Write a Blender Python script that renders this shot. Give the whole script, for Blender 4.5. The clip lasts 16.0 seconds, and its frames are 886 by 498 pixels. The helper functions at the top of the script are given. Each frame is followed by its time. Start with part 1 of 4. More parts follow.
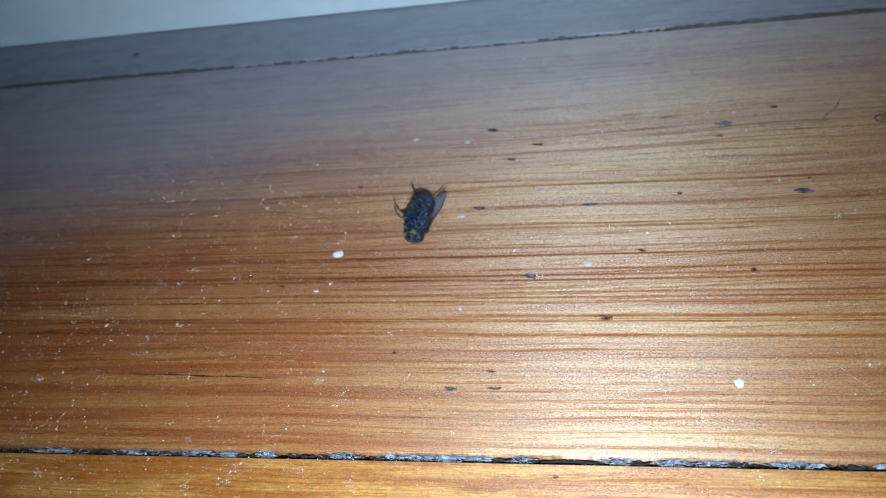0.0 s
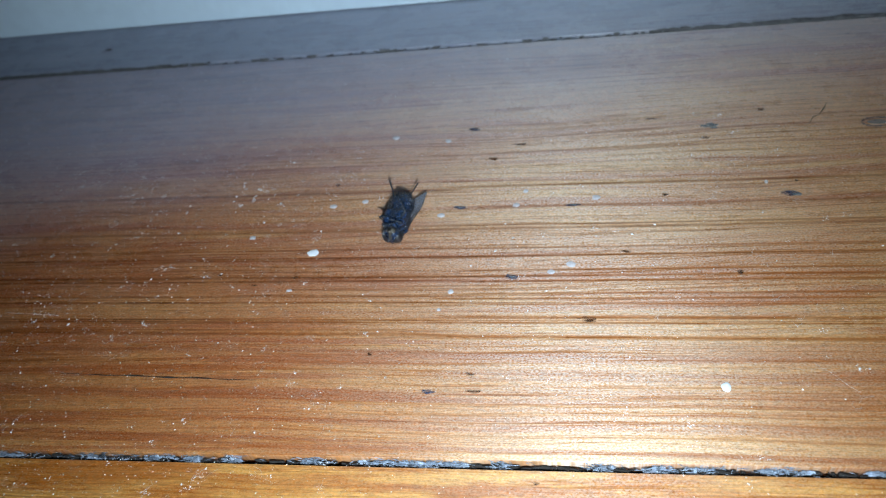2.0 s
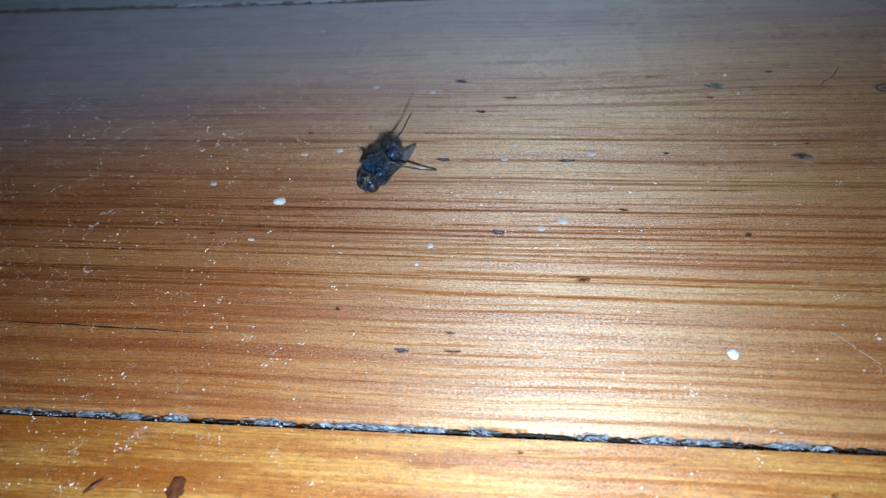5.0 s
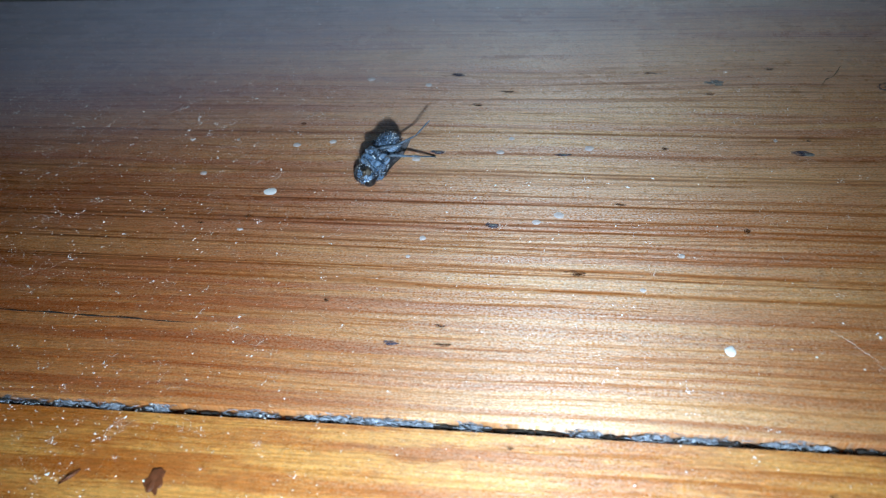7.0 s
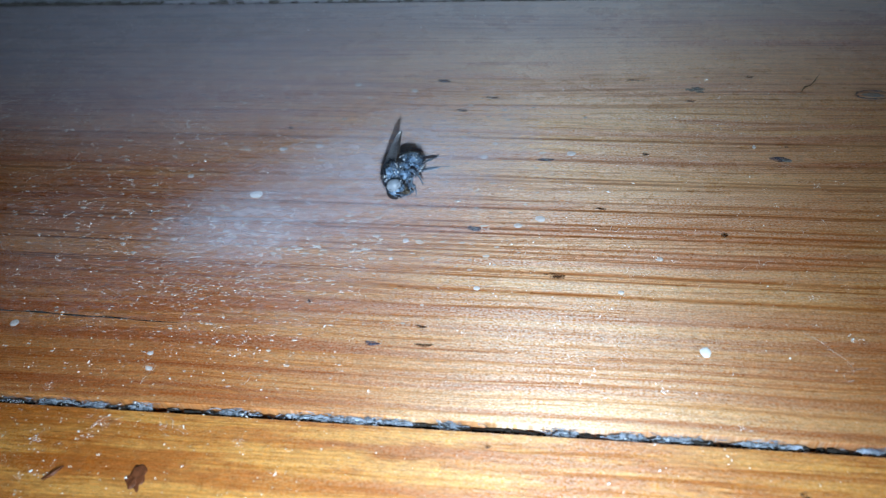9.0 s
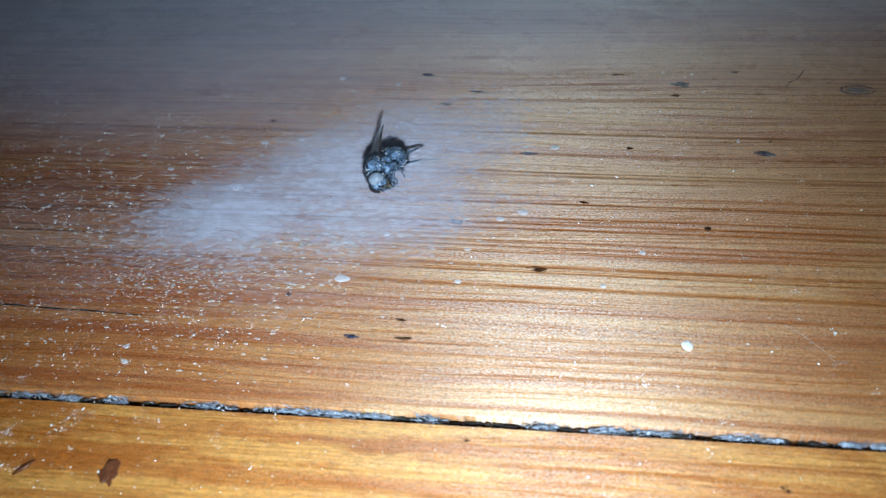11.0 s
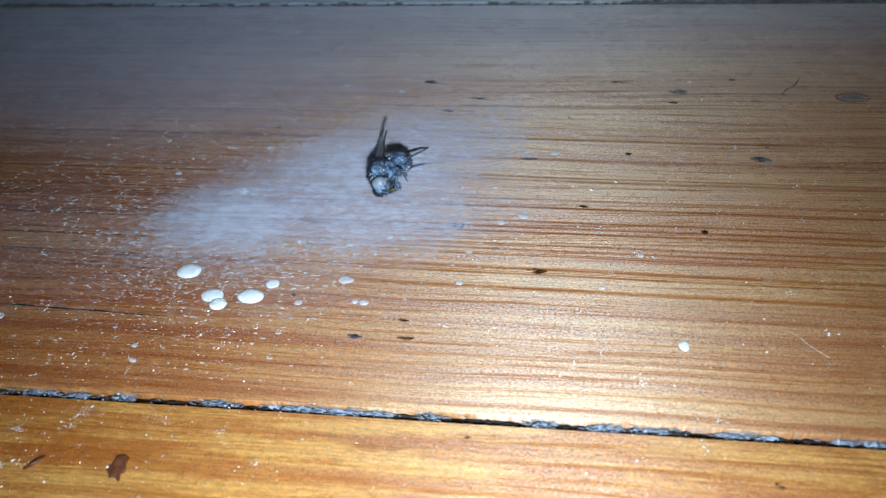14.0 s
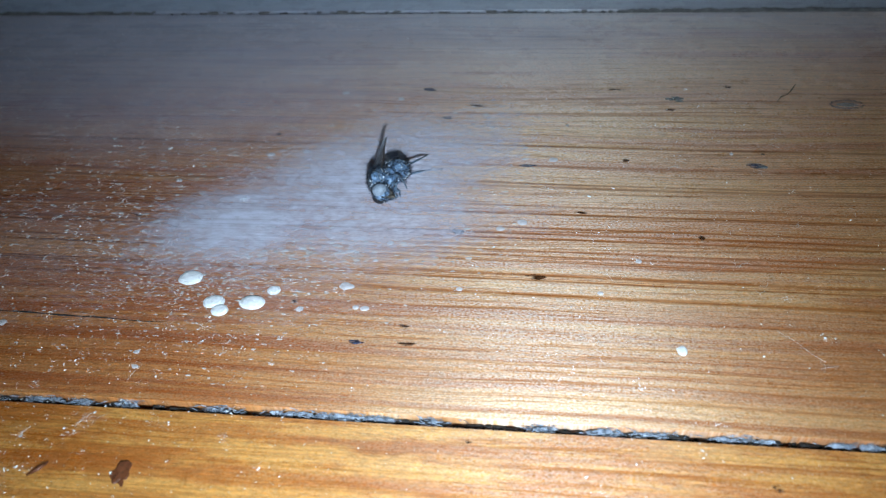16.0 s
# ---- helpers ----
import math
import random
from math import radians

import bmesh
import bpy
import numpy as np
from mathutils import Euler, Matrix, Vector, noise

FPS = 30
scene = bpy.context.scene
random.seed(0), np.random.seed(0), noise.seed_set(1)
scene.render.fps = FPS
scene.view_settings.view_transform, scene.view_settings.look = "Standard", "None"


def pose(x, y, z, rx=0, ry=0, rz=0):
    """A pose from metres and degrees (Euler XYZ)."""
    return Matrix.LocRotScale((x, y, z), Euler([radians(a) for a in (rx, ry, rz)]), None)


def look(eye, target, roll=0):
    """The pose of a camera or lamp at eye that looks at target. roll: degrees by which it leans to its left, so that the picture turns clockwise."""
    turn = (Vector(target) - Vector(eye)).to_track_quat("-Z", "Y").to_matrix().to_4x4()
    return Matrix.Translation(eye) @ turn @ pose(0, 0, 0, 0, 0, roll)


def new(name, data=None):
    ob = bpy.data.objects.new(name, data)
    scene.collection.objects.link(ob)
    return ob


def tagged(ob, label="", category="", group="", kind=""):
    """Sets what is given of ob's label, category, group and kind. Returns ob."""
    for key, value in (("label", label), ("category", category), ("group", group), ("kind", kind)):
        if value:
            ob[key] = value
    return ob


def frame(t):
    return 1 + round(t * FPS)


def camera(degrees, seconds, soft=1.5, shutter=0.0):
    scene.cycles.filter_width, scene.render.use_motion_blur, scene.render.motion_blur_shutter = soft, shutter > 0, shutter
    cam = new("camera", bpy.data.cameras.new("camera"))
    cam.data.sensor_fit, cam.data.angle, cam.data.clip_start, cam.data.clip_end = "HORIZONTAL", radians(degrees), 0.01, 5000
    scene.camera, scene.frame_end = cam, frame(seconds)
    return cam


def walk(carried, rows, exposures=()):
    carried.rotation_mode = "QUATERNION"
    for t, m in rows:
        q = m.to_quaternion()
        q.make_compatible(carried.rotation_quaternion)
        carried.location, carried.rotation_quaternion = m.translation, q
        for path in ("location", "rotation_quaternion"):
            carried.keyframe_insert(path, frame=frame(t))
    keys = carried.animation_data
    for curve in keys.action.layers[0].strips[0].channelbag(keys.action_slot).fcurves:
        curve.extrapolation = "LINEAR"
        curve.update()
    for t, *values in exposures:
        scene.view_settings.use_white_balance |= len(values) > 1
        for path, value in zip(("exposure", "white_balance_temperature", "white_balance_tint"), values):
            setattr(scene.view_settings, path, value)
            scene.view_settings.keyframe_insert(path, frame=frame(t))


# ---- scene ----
MM = 0.001
PITCH, GAP = 85.0, 1.2      # the boards, in millimetres
cam = camera(59.7, 16.0, soft=1.05)
# the hand-held path, in millimetres over the boards: seconds, eye, a point ahead, roll
PATH = [
    (0, (19.721, -40.116, 90.035), (19.32, -38.871, 88.522), -15.7),
    (0.5, (19.598, -40.305, 90.529), (19.201, -39.055, 89.019), -15.6),
    (1, (19.949, -40.009, 90.417), (19.552, -38.759, 88.907), -15.6),
    (1.5, (19.387, -39.657, 89.922), (18.995, -38.404, 88.413), -15.5),
    (2, (19.068, -39.623, 85.576), (18.719, -38.341, 84.082), -13.0),
    (2.5, (18.41, -39.429, 83.665), (18.081, -38.138, 82.173), -12.0),
    (3, (18.552, -38.494, 81.963), (18.241, -37.197, 80.473), -11.1),
    (3.5, (17.02, -37.291, 78.252), (16.733, -35.984, 76.765), -9.6),
    (4, (16.796, -37.477, 76.757), (16.508, -36.176, 75.265), -9.3),
    (4.5, (16.175, -38.306, 75.833), (15.895, -37.012, 74.334), -8.9),
    (5, (16.1, -38.83, 73.274), (15.826, -37.525, 71.784), -8.1),
    (7.5, (16.683, -38.921, 70.249), (16.415, -37.595, 68.776), -6.8),
    (8, (16.604, -38.982, 70.589), (16.342, -37.65, 69.121), -6.6),
    (8.5, (17.189, -39.866, 70.271), (16.927, -38.527, 68.809), -6.4),
    (9, (18.469, -40.151, 70.679), (18.208, -38.811, 69.217), -6.3),
    (9.5, (18.303, -40.617, 70.482), (18.049, -39.274, 69.022), -6.0),
    (10, (18.784, -40.121, 68.999), (18.54, -38.774, 67.541), -5.5),
    (12.5, (20.206, -40.716, 69.825), (19.965, -39.369, 68.366), -5.7),
    (13, (20.173, -41.093, 70.152), (19.929, -39.745, 68.694), -5.7),
    (13.5, (20.037, -41.937, 70.228), (19.789, -40.58, 68.779), -5.7),
    (14, (20.049, -42.125, 69.898), (19.8, -40.761, 68.457), -5.5),
    (14.5, (19.87, -42.216, 70.35), (19.626, -40.845, 68.915), -5.4),
    (15, (19.847, -42.338, 70.342), (19.606, -40.963, 68.91), -5.2),
    (15.5, (19.655, -42.573, 70.45), (19.414, -41.198, 69.019), -5.4),
    (16, (19.716, -42.695, 70.542), (19.476, -41.319, 69.111), -5.3),
]

CAM_ROWS = [(t, look(Vector(eye) * MM, Vector(target) * MM, roll)) for t, eye, target, roll in PATH]
EXPOSURES = [(0.0, -0.08), (1.5, -0.08), (5.0, -0.28), (9.0, -0.32), (16.0, -0.32)]
walk(cam, CAM_ROWS, EXPOSURES)
cam.data.dof.use_dof, cam.data.dof.focus_distance, cam.data.dof.aperture_fstop = True, 0.099, 33.0

# ---- world: a closed room at night, lit by the small torch beside the lens ----
world = bpy.data.worlds.new("night")
scene.world = world
world.use_nodes = True
world.node_tree.nodes["Background"].inputs[0].default_value = (0.55, 0.7, 1.0, 1)
world.node_tree.nodes["Background"].inputs[1].default_value = 0.02
TORCH_STRENGTH = 4200.0
TORCH_COLOUR = (0.76, 1.0, 1.18, 1)


# ---- material helpers ----
class Mat:
    """A node material with short calls."""

    def __init__(self, name):
        self.m = bpy.data.materials.new(name)
        self.m.use_nodes = True
        self.t = self.m.node_tree
        self.b = self.t.nodes["Principled BSDF"]

    def put(self, socket, value):
        if isinstance(value, bpy.types.NodeSocket):
            self.t.links.new(value, socket)
        elif isinstance(value, (tuple, list)) and len(value) == 3 and socket.type == "RGBA":
            socket.default_value = (*value, 1)
        else:
            socket.default_value = value

    def set(self, **values):
        for key, value in values.items():
            self.put(self.b.inputs[key.replace("_", " ")], value)
        return self

    def coords(self, which="Object"):
        return self.t.nodes.new("ShaderNodeTexCoord").outputs[which]

    def random(self):
        return self.t.nodes.new("ShaderNodeObjectInfo").outputs["Random"]

    def island(self):
        return self.t.nodes.new("ShaderNodeNewGeometry").outputs["Random Per Island"]

    def vec(self, op, a, b=None):
        n = self.t.nodes.new("ShaderNodeVectorMath")
        n.operation = op
        self.put(n.inputs[0], a)
        if b is not None:
            self.put(n.inputs[3 if op == "SCALE" else 1], b)
        return n.outputs["Value" if op in ("LENGTH", "DOT_PRODUCT", "DISTANCE") else "Vector"]

    def math(self, op, a, b=None, c=None, clamp=False):
        n = self.t.nodes.new("ShaderNodeMath")
        n.operation, n.use_clamp = op, clamp
        for s, v in zip(n.inputs, (a, b, c)):
            if v is not None:
                self.put(s, v)
        return n.outputs[0]

    def noise(self, vector, scale, detail=3.0, rough=0.55, colour=False):
        n = self.t.nodes.new("ShaderNodeTexNoise")
        self.put(n.inputs["Vector"], vector)
        n.inputs["Scale"].default_value = scale
        n.inputs["Detail"].default_value = detail
        n.inputs["Roughness"].default_value = rough
        return n.outputs["Color" if colour else "Fac"]

    def ramp(self, fac, *stops, smooth=False):
        n = self.t.nodes.new("ShaderNodeValToRGB")
        n.color_ramp.interpolation = "EASE" if smooth else "LINEAR"
        e = n.color_ramp.elements
        while len(e) < len(stops):
            e.new(0.5)
        for k, (p, c) in zip(e, stops):
            k.position = p
            k.color = (*c, 1) if isinstance(c, tuple) else (c, c, c, 1)
        self.put(n.inputs[0], fac)
        return n.outputs[0]

    def mix(self, fac, a, b, blend="MIX"):
        n = self.t.nodes.new("ShaderNodeMix")
        n.data_type, n.blend_type = "RGBA", blend
        self.put(n.inputs[0], fac)
        self.put(n.inputs[6], a)
        self.put(n.inputs[7], b)
        return n.outputs[2]

    def range(self, v, a, b, c=0.0, d=1.0, smooth=False):
        n = self.t.nodes.new("ShaderNodeMapRange")
        n.interpolation_type = "SMOOTHSTEP" if smooth else "LINEAR"
        for s, x in zip(n.inputs, (v, a, b, c, d)):
            self.put(s, x)
        return n.outputs[0]

    def bump(self, height, strength, distance):
        n = self.t.nodes.new("ShaderNodeBump")
        n.inputs["Strength"].default_value = strength
        n.inputs["Distance"].default_value = distance
        self.put(n.inputs["Height"], height)
        self.put(self.b.inputs["Normal"], n.outputs[0])
        return n.outputs[0]


SHEAR = 0.014      # the late-wood lines run slightly askew of the board


def line_stops(bands, lo, hi, x0, x1):
    """Ramp stops across the grain (lo to hi mm) for the late-wood lines that cross the stretch x0 to x1: dark in red, orange in green."""
    found = []
    for channel, group in enumerate(bands):
        for a, ya, b, yb, half, depth in group:
            p, q = max(a, x0), min(b, x1)
            if q - p > 7:
                m = (p + q) / 2
                y = ya + (yb - ya) * (m - a) / (b - a) - GAP / 2 + SHEAR * m
                if lo + 0.3 < y < hi - 0.3:
                    found.append((depth * (q - p) ** 0.3, y, half, depth, channel))
    found = sorted(sorted(found, reverse=True)[:10], key=lambda f: f[1])
    stops, last = [], lo
    for _, y, half, depth, channel in found:
        for at, v in ((y - (1.2 + 0.5 * channel) * half, 0.0), (y, min(1.0, depth * (1.2 if channel == 0 else 2.0))), (y + (1.2 + 0.5 * channel) * half, 0.0)):
            at = max(at, last + 0.02)
            last = at
            stops.append((min(1.0, (at - lo) / (hi - lo)), (v, 0.0, 0.0) if channel == 0 else (0.0, v, 0.0)))
    return stops


SILK, SILK_ROUGH = 0.165, 0.66


def far_haze(f, y0):
    """How strongly blue-grey reflection haze is painted on, growing towards the skirting; y0: the board's edge in the
    room (mm).
    """
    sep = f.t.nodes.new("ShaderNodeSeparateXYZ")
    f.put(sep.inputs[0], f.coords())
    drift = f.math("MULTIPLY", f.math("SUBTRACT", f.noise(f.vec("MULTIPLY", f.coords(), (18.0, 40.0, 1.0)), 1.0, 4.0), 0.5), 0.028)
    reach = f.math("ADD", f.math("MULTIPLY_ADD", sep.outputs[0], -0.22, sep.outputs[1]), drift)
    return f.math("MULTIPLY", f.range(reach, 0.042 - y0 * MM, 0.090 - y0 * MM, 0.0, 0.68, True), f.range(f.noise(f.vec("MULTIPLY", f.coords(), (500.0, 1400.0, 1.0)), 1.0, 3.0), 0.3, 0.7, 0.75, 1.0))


def wood(name, light, mid, dark, seed, bands=(), grain=1.0, haze_from=None, silky=1.0):
    """Varnished softwood, its grain along x. bands: marked late-wood lines, dark ones and orange ones."""
    w = Mat(name)
    co = w.vec("ADD", w.coords(), (seed, seed * 1.7, 0.0))
    wob = w.noise(w.vec("MULTIPLY", co, (14.0, 60.0, 1.0)), 1.0, 2.0)
    sway = w.math("MULTIPLY", w.math("SUBTRACT", wob, 0.5), 0.004)
    shift = w.t.nodes.new("ShaderNodeCombineXYZ")
    w.put(shift.inputs[1], sway)
    co = w.vec("ADD", co, shift.outputs[0])
    broad = w.noise(w.vec("MULTIPLY", co, (5.0, 110.0, 1.0)), 1.0, 3.0)
    lines = w.noise(w.vec("MULTIPLY", co, (14.0, 1900.0, 1.0)), 1.0, 4.0, 0.65)
    fine = w.noise(w.vec("MULTIPLY", co, (30.0, 4400.0, 1.0)), 1.0, 3.0, 0.6)
    short = w.noise(w.vec("MULTIPLY", co, (85.0, 1300.0, 1.0)), 1.0, 3.0, 0.6)
    pores = w.noise(w.vec("MULTIPLY", co, (260.0, 5200.0, 1.0)), 1.0, 2.0)
    patch = w.noise(w.vec("MULTIPLY", co, (22.0, 30.0, 1.0) if bands else (38.0, 260.0, 1.0)), 1.0, 7.0, 0.70)
    tone = w.math("ADD", w.math("MULTIPLY", broad, 0.5), w.math("MULTIPLY", patch, 0.5)) if bands else patch
    base = w.mix(w.range(tone, 0.36, 0.56) if bands else w.range(tone, 0.44, 0.55), mid, light)
    stripe = w.noise(w.vec("MULTIPLY", co, (16.0, 520.0, 1.0)), 1.0, 3.0, 0.6)
    base = w.mix(w.math("MULTIPLY", w.range(stripe, 0.51, 0.60, smooth=True), 0.75 * grain), base, (0.88 * mid[0], 0.72 * mid[1], 0.45 * mid[2]))
    late = w.math("MULTIPLY", w.range(lines, 0.52, 0.60, smooth=True), w.range(broad, 0.66, 0.40, 0.25, 1.0))
    late = w.math("MULTIPLY", late, w.range(short, 0.30, 0.62, 0.25, 1.0))
    if bands:
        sep = w.t.nodes.new("ShaderNodeSeparateXYZ")
        w.put(sep.inputs[0], w.coords())
        y = w.math("ADD", w.math("MULTIPLY_ADD", sep.outputs[0], SHEAR, sep.outputs[1]), w.math("MULTIPLY", sway, 0.12))
        east = w.math("ADD", w.math("MULTIPLY", w.math("SUBTRACT", short, 0.5), 0.012), sep.outputs[0])
        marks = None
        for lo, hi in ((0.0, 12.5), (12.5, 26.0), (26.0, 53.0)):
            zones = [w.ramp(w.range(y, lo * MM, hi * MM), *line_stops(bands, lo, hi, x0, x1)) for x0, x1 in ((-60.0, -2.0), (2.0, 58.0))]
            both = w.mix(w.range(east, -0.003, 0.005, 0.0, 1.0, True), *zones)
            marks = both if marks is None else w.mix(1.0, marks, both, "LIGHTEN")
        split = w.t.nodes.new("ShaderNodeSeparateColor")
        w.put(split.inputs[0], marks)
        live = w.range(short, 0.32, 0.60, 0.55, 1.15)
        late = w.math("MAXIMUM", w.math("MULTIPLY", late, 0.6), w.math("MULTIPLY", split.outputs[0], live), clamp=True)
        base = w.mix(w.math("MULTIPLY", split.outputs[1], live, clamp=True), base, (0.36, 0.085, 0.007))
    dash = w.noise(w.vec("MULTIPLY", co, (75.0, 2100.0, 1.0)), 1.0, 3.0, 0.6)
    dash = w.math("MULTIPLY", w.range(dash, 0.55, 0.66, smooth=True), w.range(lines, 0.40, 0.56))
    gaps = w.math("MAXIMUM", late, w.math("MULTIPLY", dash, 0.55), clamp=True)
    rust = tuple(min(1.0, c * k) for c, k in zip(mid, (0.86, 0.74, 0.5)))
    if bands:      # rusty late wood towards the near edge, dark brown beyond
        inward = w.math("MULTIPLY_ADD", sep.outputs[0], -0.20, y)
        deep = w.mix(w.range(w.math("MULTIPLY_ADD", w.math("SUBTRACT", patch, 0.5), 0.03, inward), 0.012, 0.034, 0.35, 1.0, True), rust, dark)
    else:
        deep = w.mix(0.5, rust, dark)
    col = w.mix(w.math("MULTIPLY", w.range(fine, 0.50, 0.58), 0.55 * grain), base, rust)
    col = w.mix(w.math("MULTIPLY", gaps, grain), col, deep)
    col = w.mix(w.math("MULTIPLY", w.range(pores, 0.60, 0.72), 0.15), col, tuple(c * 0.5 for c in dark))
    grub = w.noise(w.vec("MULTIPLY", co, (70.0, 130.0, 1.0)), 1.0, 5.0, 0.7)
    col = w.mix(w.math("MULTIPLY", w.range(grub, 0.58, 0.80), 0.35), col, tuple(c * 0.75 for c in dark))
    if bands:      # redder and darker towards -x, paler and yellower towards +x along the board
        pale_end = w.range(w.math("MULTIPLY_ADD", w.math("SUBTRACT", broad, 0.5), 0.08, sep.outputs[0]), -0.045, 0.035, 0.0, 1.0, True)
        col = w.mix(1.0, col, w.mix(pale_end, (0.93, 0.84, 0.74), (1.06, 1.20, 1.32)), "MULTIPLY")
    flecks = w.noise(w.vec("MULTIPLY", co, (900.0, 3400.0, 1.0)), 1.0, 3.0, 0.65)
    col = w.mix(1.0, col, w.ramp(flecks, (0.32, 0.70), (0.68, 1.28)), "MULTIPLY")
    skin = w.noise(w.coords(), 4200.0, 1.0)
    w.set(Base_Color=col, Roughness=0.55, Specular_IOR_Level=0.3)
    w.set(Coat_Weight=1.0, Coat_Roughness=w.range(grub, 0.3, 0.7, 0.21, 0.34), Coat_IOR=1.82)
    h = w.math("ADD", w.math("MULTIPLY", skin, 0.6), w.math("ADD", w.math("MULTIPLY", fine, 0.6), w.math("MULTIPLY", late, -0.8)))
    nrm = w.bump(h, 0.45, 0.00010)
    # the silky gloss of the fibres, spread across the grain
    silk = w.t.nodes.new("ShaderNodeBsdfAnisotropic")
    silk.inputs["Roughness"].default_value = SILK_ROUGH
    silk.inputs["Anisotropy"].default_value = 0.47
    tan = w.t.nodes.new("ShaderNodeCombineXYZ")
    tan.inputs[0].default_value = 1.0
    w.put(silk.inputs["Tangent"], tan.outputs[0])
    w.put(silk.inputs["Normal"], nrm)
    w.put(silk.inputs["Color"], w.mix(gaps, (0.95, 0.93, 0.87), (0.70, 0.28, 0.06)))
    chatter = w.noise(w.vec("MULTIPLY", co, (3200.0, 4800.0, 1.0)), 1.0, 1.0)
    share = w.math("MULTIPLY", w.math("MULTIPLY", w.range(lines, 0.3, 0.7, 1.2, 0.75), w.range(chatter, 0.3, 0.7, 0.1, 2.1)), w.range(gaps, 0.0, 1.0, SILK * silky, SILK * silky * 0.2))
    both = w.t.nodes.new("ShaderNodeMixShader")
    w.put(both.inputs[0], share)
    w.put(both.inputs[1], w.b.outputs[0])
    w.put(both.inputs[2], silk.outputs[0])
    if haze_from is not None:      # the skirting's bluish reflection, painted over the varnish as grey haze
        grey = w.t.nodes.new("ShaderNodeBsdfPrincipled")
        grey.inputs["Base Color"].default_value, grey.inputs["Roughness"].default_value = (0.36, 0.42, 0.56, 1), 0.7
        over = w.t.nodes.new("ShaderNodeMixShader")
        w.put(over.inputs[0], far_haze(w, haze_from))
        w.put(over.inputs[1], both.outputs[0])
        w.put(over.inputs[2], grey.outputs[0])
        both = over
    w.put(w.t.nodes["Material Output"].inputs["Surface"], both.outputs[0])
    return w.m


def plain(name, colour, rough, metal=0.0, vary=0.25, scale=400.0, bump=0.3, deep=0.0001, **more):
    """A simple surface with mottling at two scales and a little relief."""
    p = Mat(name)
    n1 = p.noise(p.coords(), scale, 4.0)
    n2 = p.noise(p.coords(), scale * 6, 2.0)
    k = p.math("ADD", p.math("MULTIPLY", n1, 0.7), p.math("MULTIPLY", n2, 0.3))
    lo, hi = tuple(c * (1 - vary) for c in colour), tuple(min(1, c * (1 + vary)) for c in colour)
    p.set(Base_Color=p.ramp(k, (0.35, lo), (0.65, hi)), Roughness=p.range(n1, 0.3, 0.7, rough * 0.85, min(1, rough * 1.15)), Metallic=metal)
    p.set(**more)
    p.bump(k, bump, deep)
    return p.m


# late-wood lines of the middle board: from x, y to x, y, half-width (mm), depth
LATE_DARK_A = [
    (-61, 28.8, -36, 29.3, 0.43, 0.70),
    (-49, 21.4, -13, 20.5, 0.43, 0.80),
    (-13, 20.5, 21, 20.1, 0.22, 0.70),
    (21, 20.1, 37, 19.9, 0.34, 0.90),
    (44, 20.6, 54, 20.5, 0.41, 0.70),
    (-40, 19.2, -15, 18.8, 0.37, 0.60),
    (-15, 18.7, 8, 17.9, 0.39, 0.60),
    (8, 17.7, 46, 17.7, 0.38, 0.75),
    (-50, 16.5, -15, 16.2, 0.22, 0.60),
    (-17, 32.6, -1, 31.8, 0.27, 0.70),
    (-1, 31.8, 33, 31.9, 0.26, 0.75),
    (-13, 33.9, 11, 33.5, 0.21, 0.60),
    (11, 33.3, 57, 33.0, 0.21, 0.50),
    (-9, 28.9, 8, 28.5, 0.25, 0.80),
    (-11, 27.9, 21, 27.1, 0.24, 0.80),
    (21, 28.8, 40, 29.3, 0.24, 0.70),
]
LATE_DARK_B = [
    (34, 27.8, 50, 27.8, 0.28, 0.70),
    (-17, 24.8, 6, 25.4, 0.20, 0.60),
    (-11, 24.0, 21, 23.2, 0.23, 0.75),
    (7, 24.1, 26, 22.4, 0.19, 0.60),
    (21, 24.4, 34, 23.7, 0.23, 0.70),
    (-22, 46.3, -1, 45.4, 0.45, 0.60),
    (1, 46.0, 61, 45.8, 0.36, 0.60),
    (-20, 37.7, 18, 37.2, 0.34, 0.50),
    (21, 37.4, 37, 37.9, 0.27, 0.60),
    (22, 41.7, 43, 41.1, 0.34, 0.50),
    (41, 50.5, 47, 50.6, 0.56, 0.70),
    (36, 24.6, 55, 24.8, 0.22, 0.60),
]
LATE_ORANGE_A = [
    (-30, 9.1, -19, 9.1, 0.55, 0.60),
    (-36, 5.6, -19, 5.8, 0.34, 0.55),
    (-14, 15.8, -5, 15.7, 0.38, 0.60),
    (-14, 13.6, -2, 13.1, 0.17, 0.60),
    (-2, 15.7, 21, 14.9, 0.21, 0.55),
    (21, 14.8, 31, 14.7, 0.32, 0.70),
    (-8, 8.8, -3, 8.8, 0.23, 0.80),
    (-13, 9.1, 12, 9.3, 0.19, 0.60),
    (12, 9.6, 22, 9.1, 0.26, 0.60),
    (-7, 5.0, 8, 5.2, 0.32, 0.55),
    (8, 5.1, 18, 4.8, 0.21, 0.40),
    (-11, 1.9, 11, 1.9, 0.27, 0.50),
    (21, 4.8, 26, 5.0, 0.24, 0.50),
    (31, 5.2, 42, 5.2, 0.41, 0.50),
    (33, 11.7, 52, 11.7, 0.52, 0.55),
    (20, 11.2, 33, 11.5, 0.22, 0.50),
]
LATE_ORANGE_B = [
    (38, 9.0, 51, 9.3, 0.35, 0.50),
    (-0, 13.1, 21, 12.1, 0.20, 0.45),
    (-49, 6.3, -40, 6.2, 0.23, 0.60),
    (20, 8.0, 29, 8.2, 0.29, 0.50),
    (-43, 3.0, -33, 2.9, 0.44, 0.50),
]
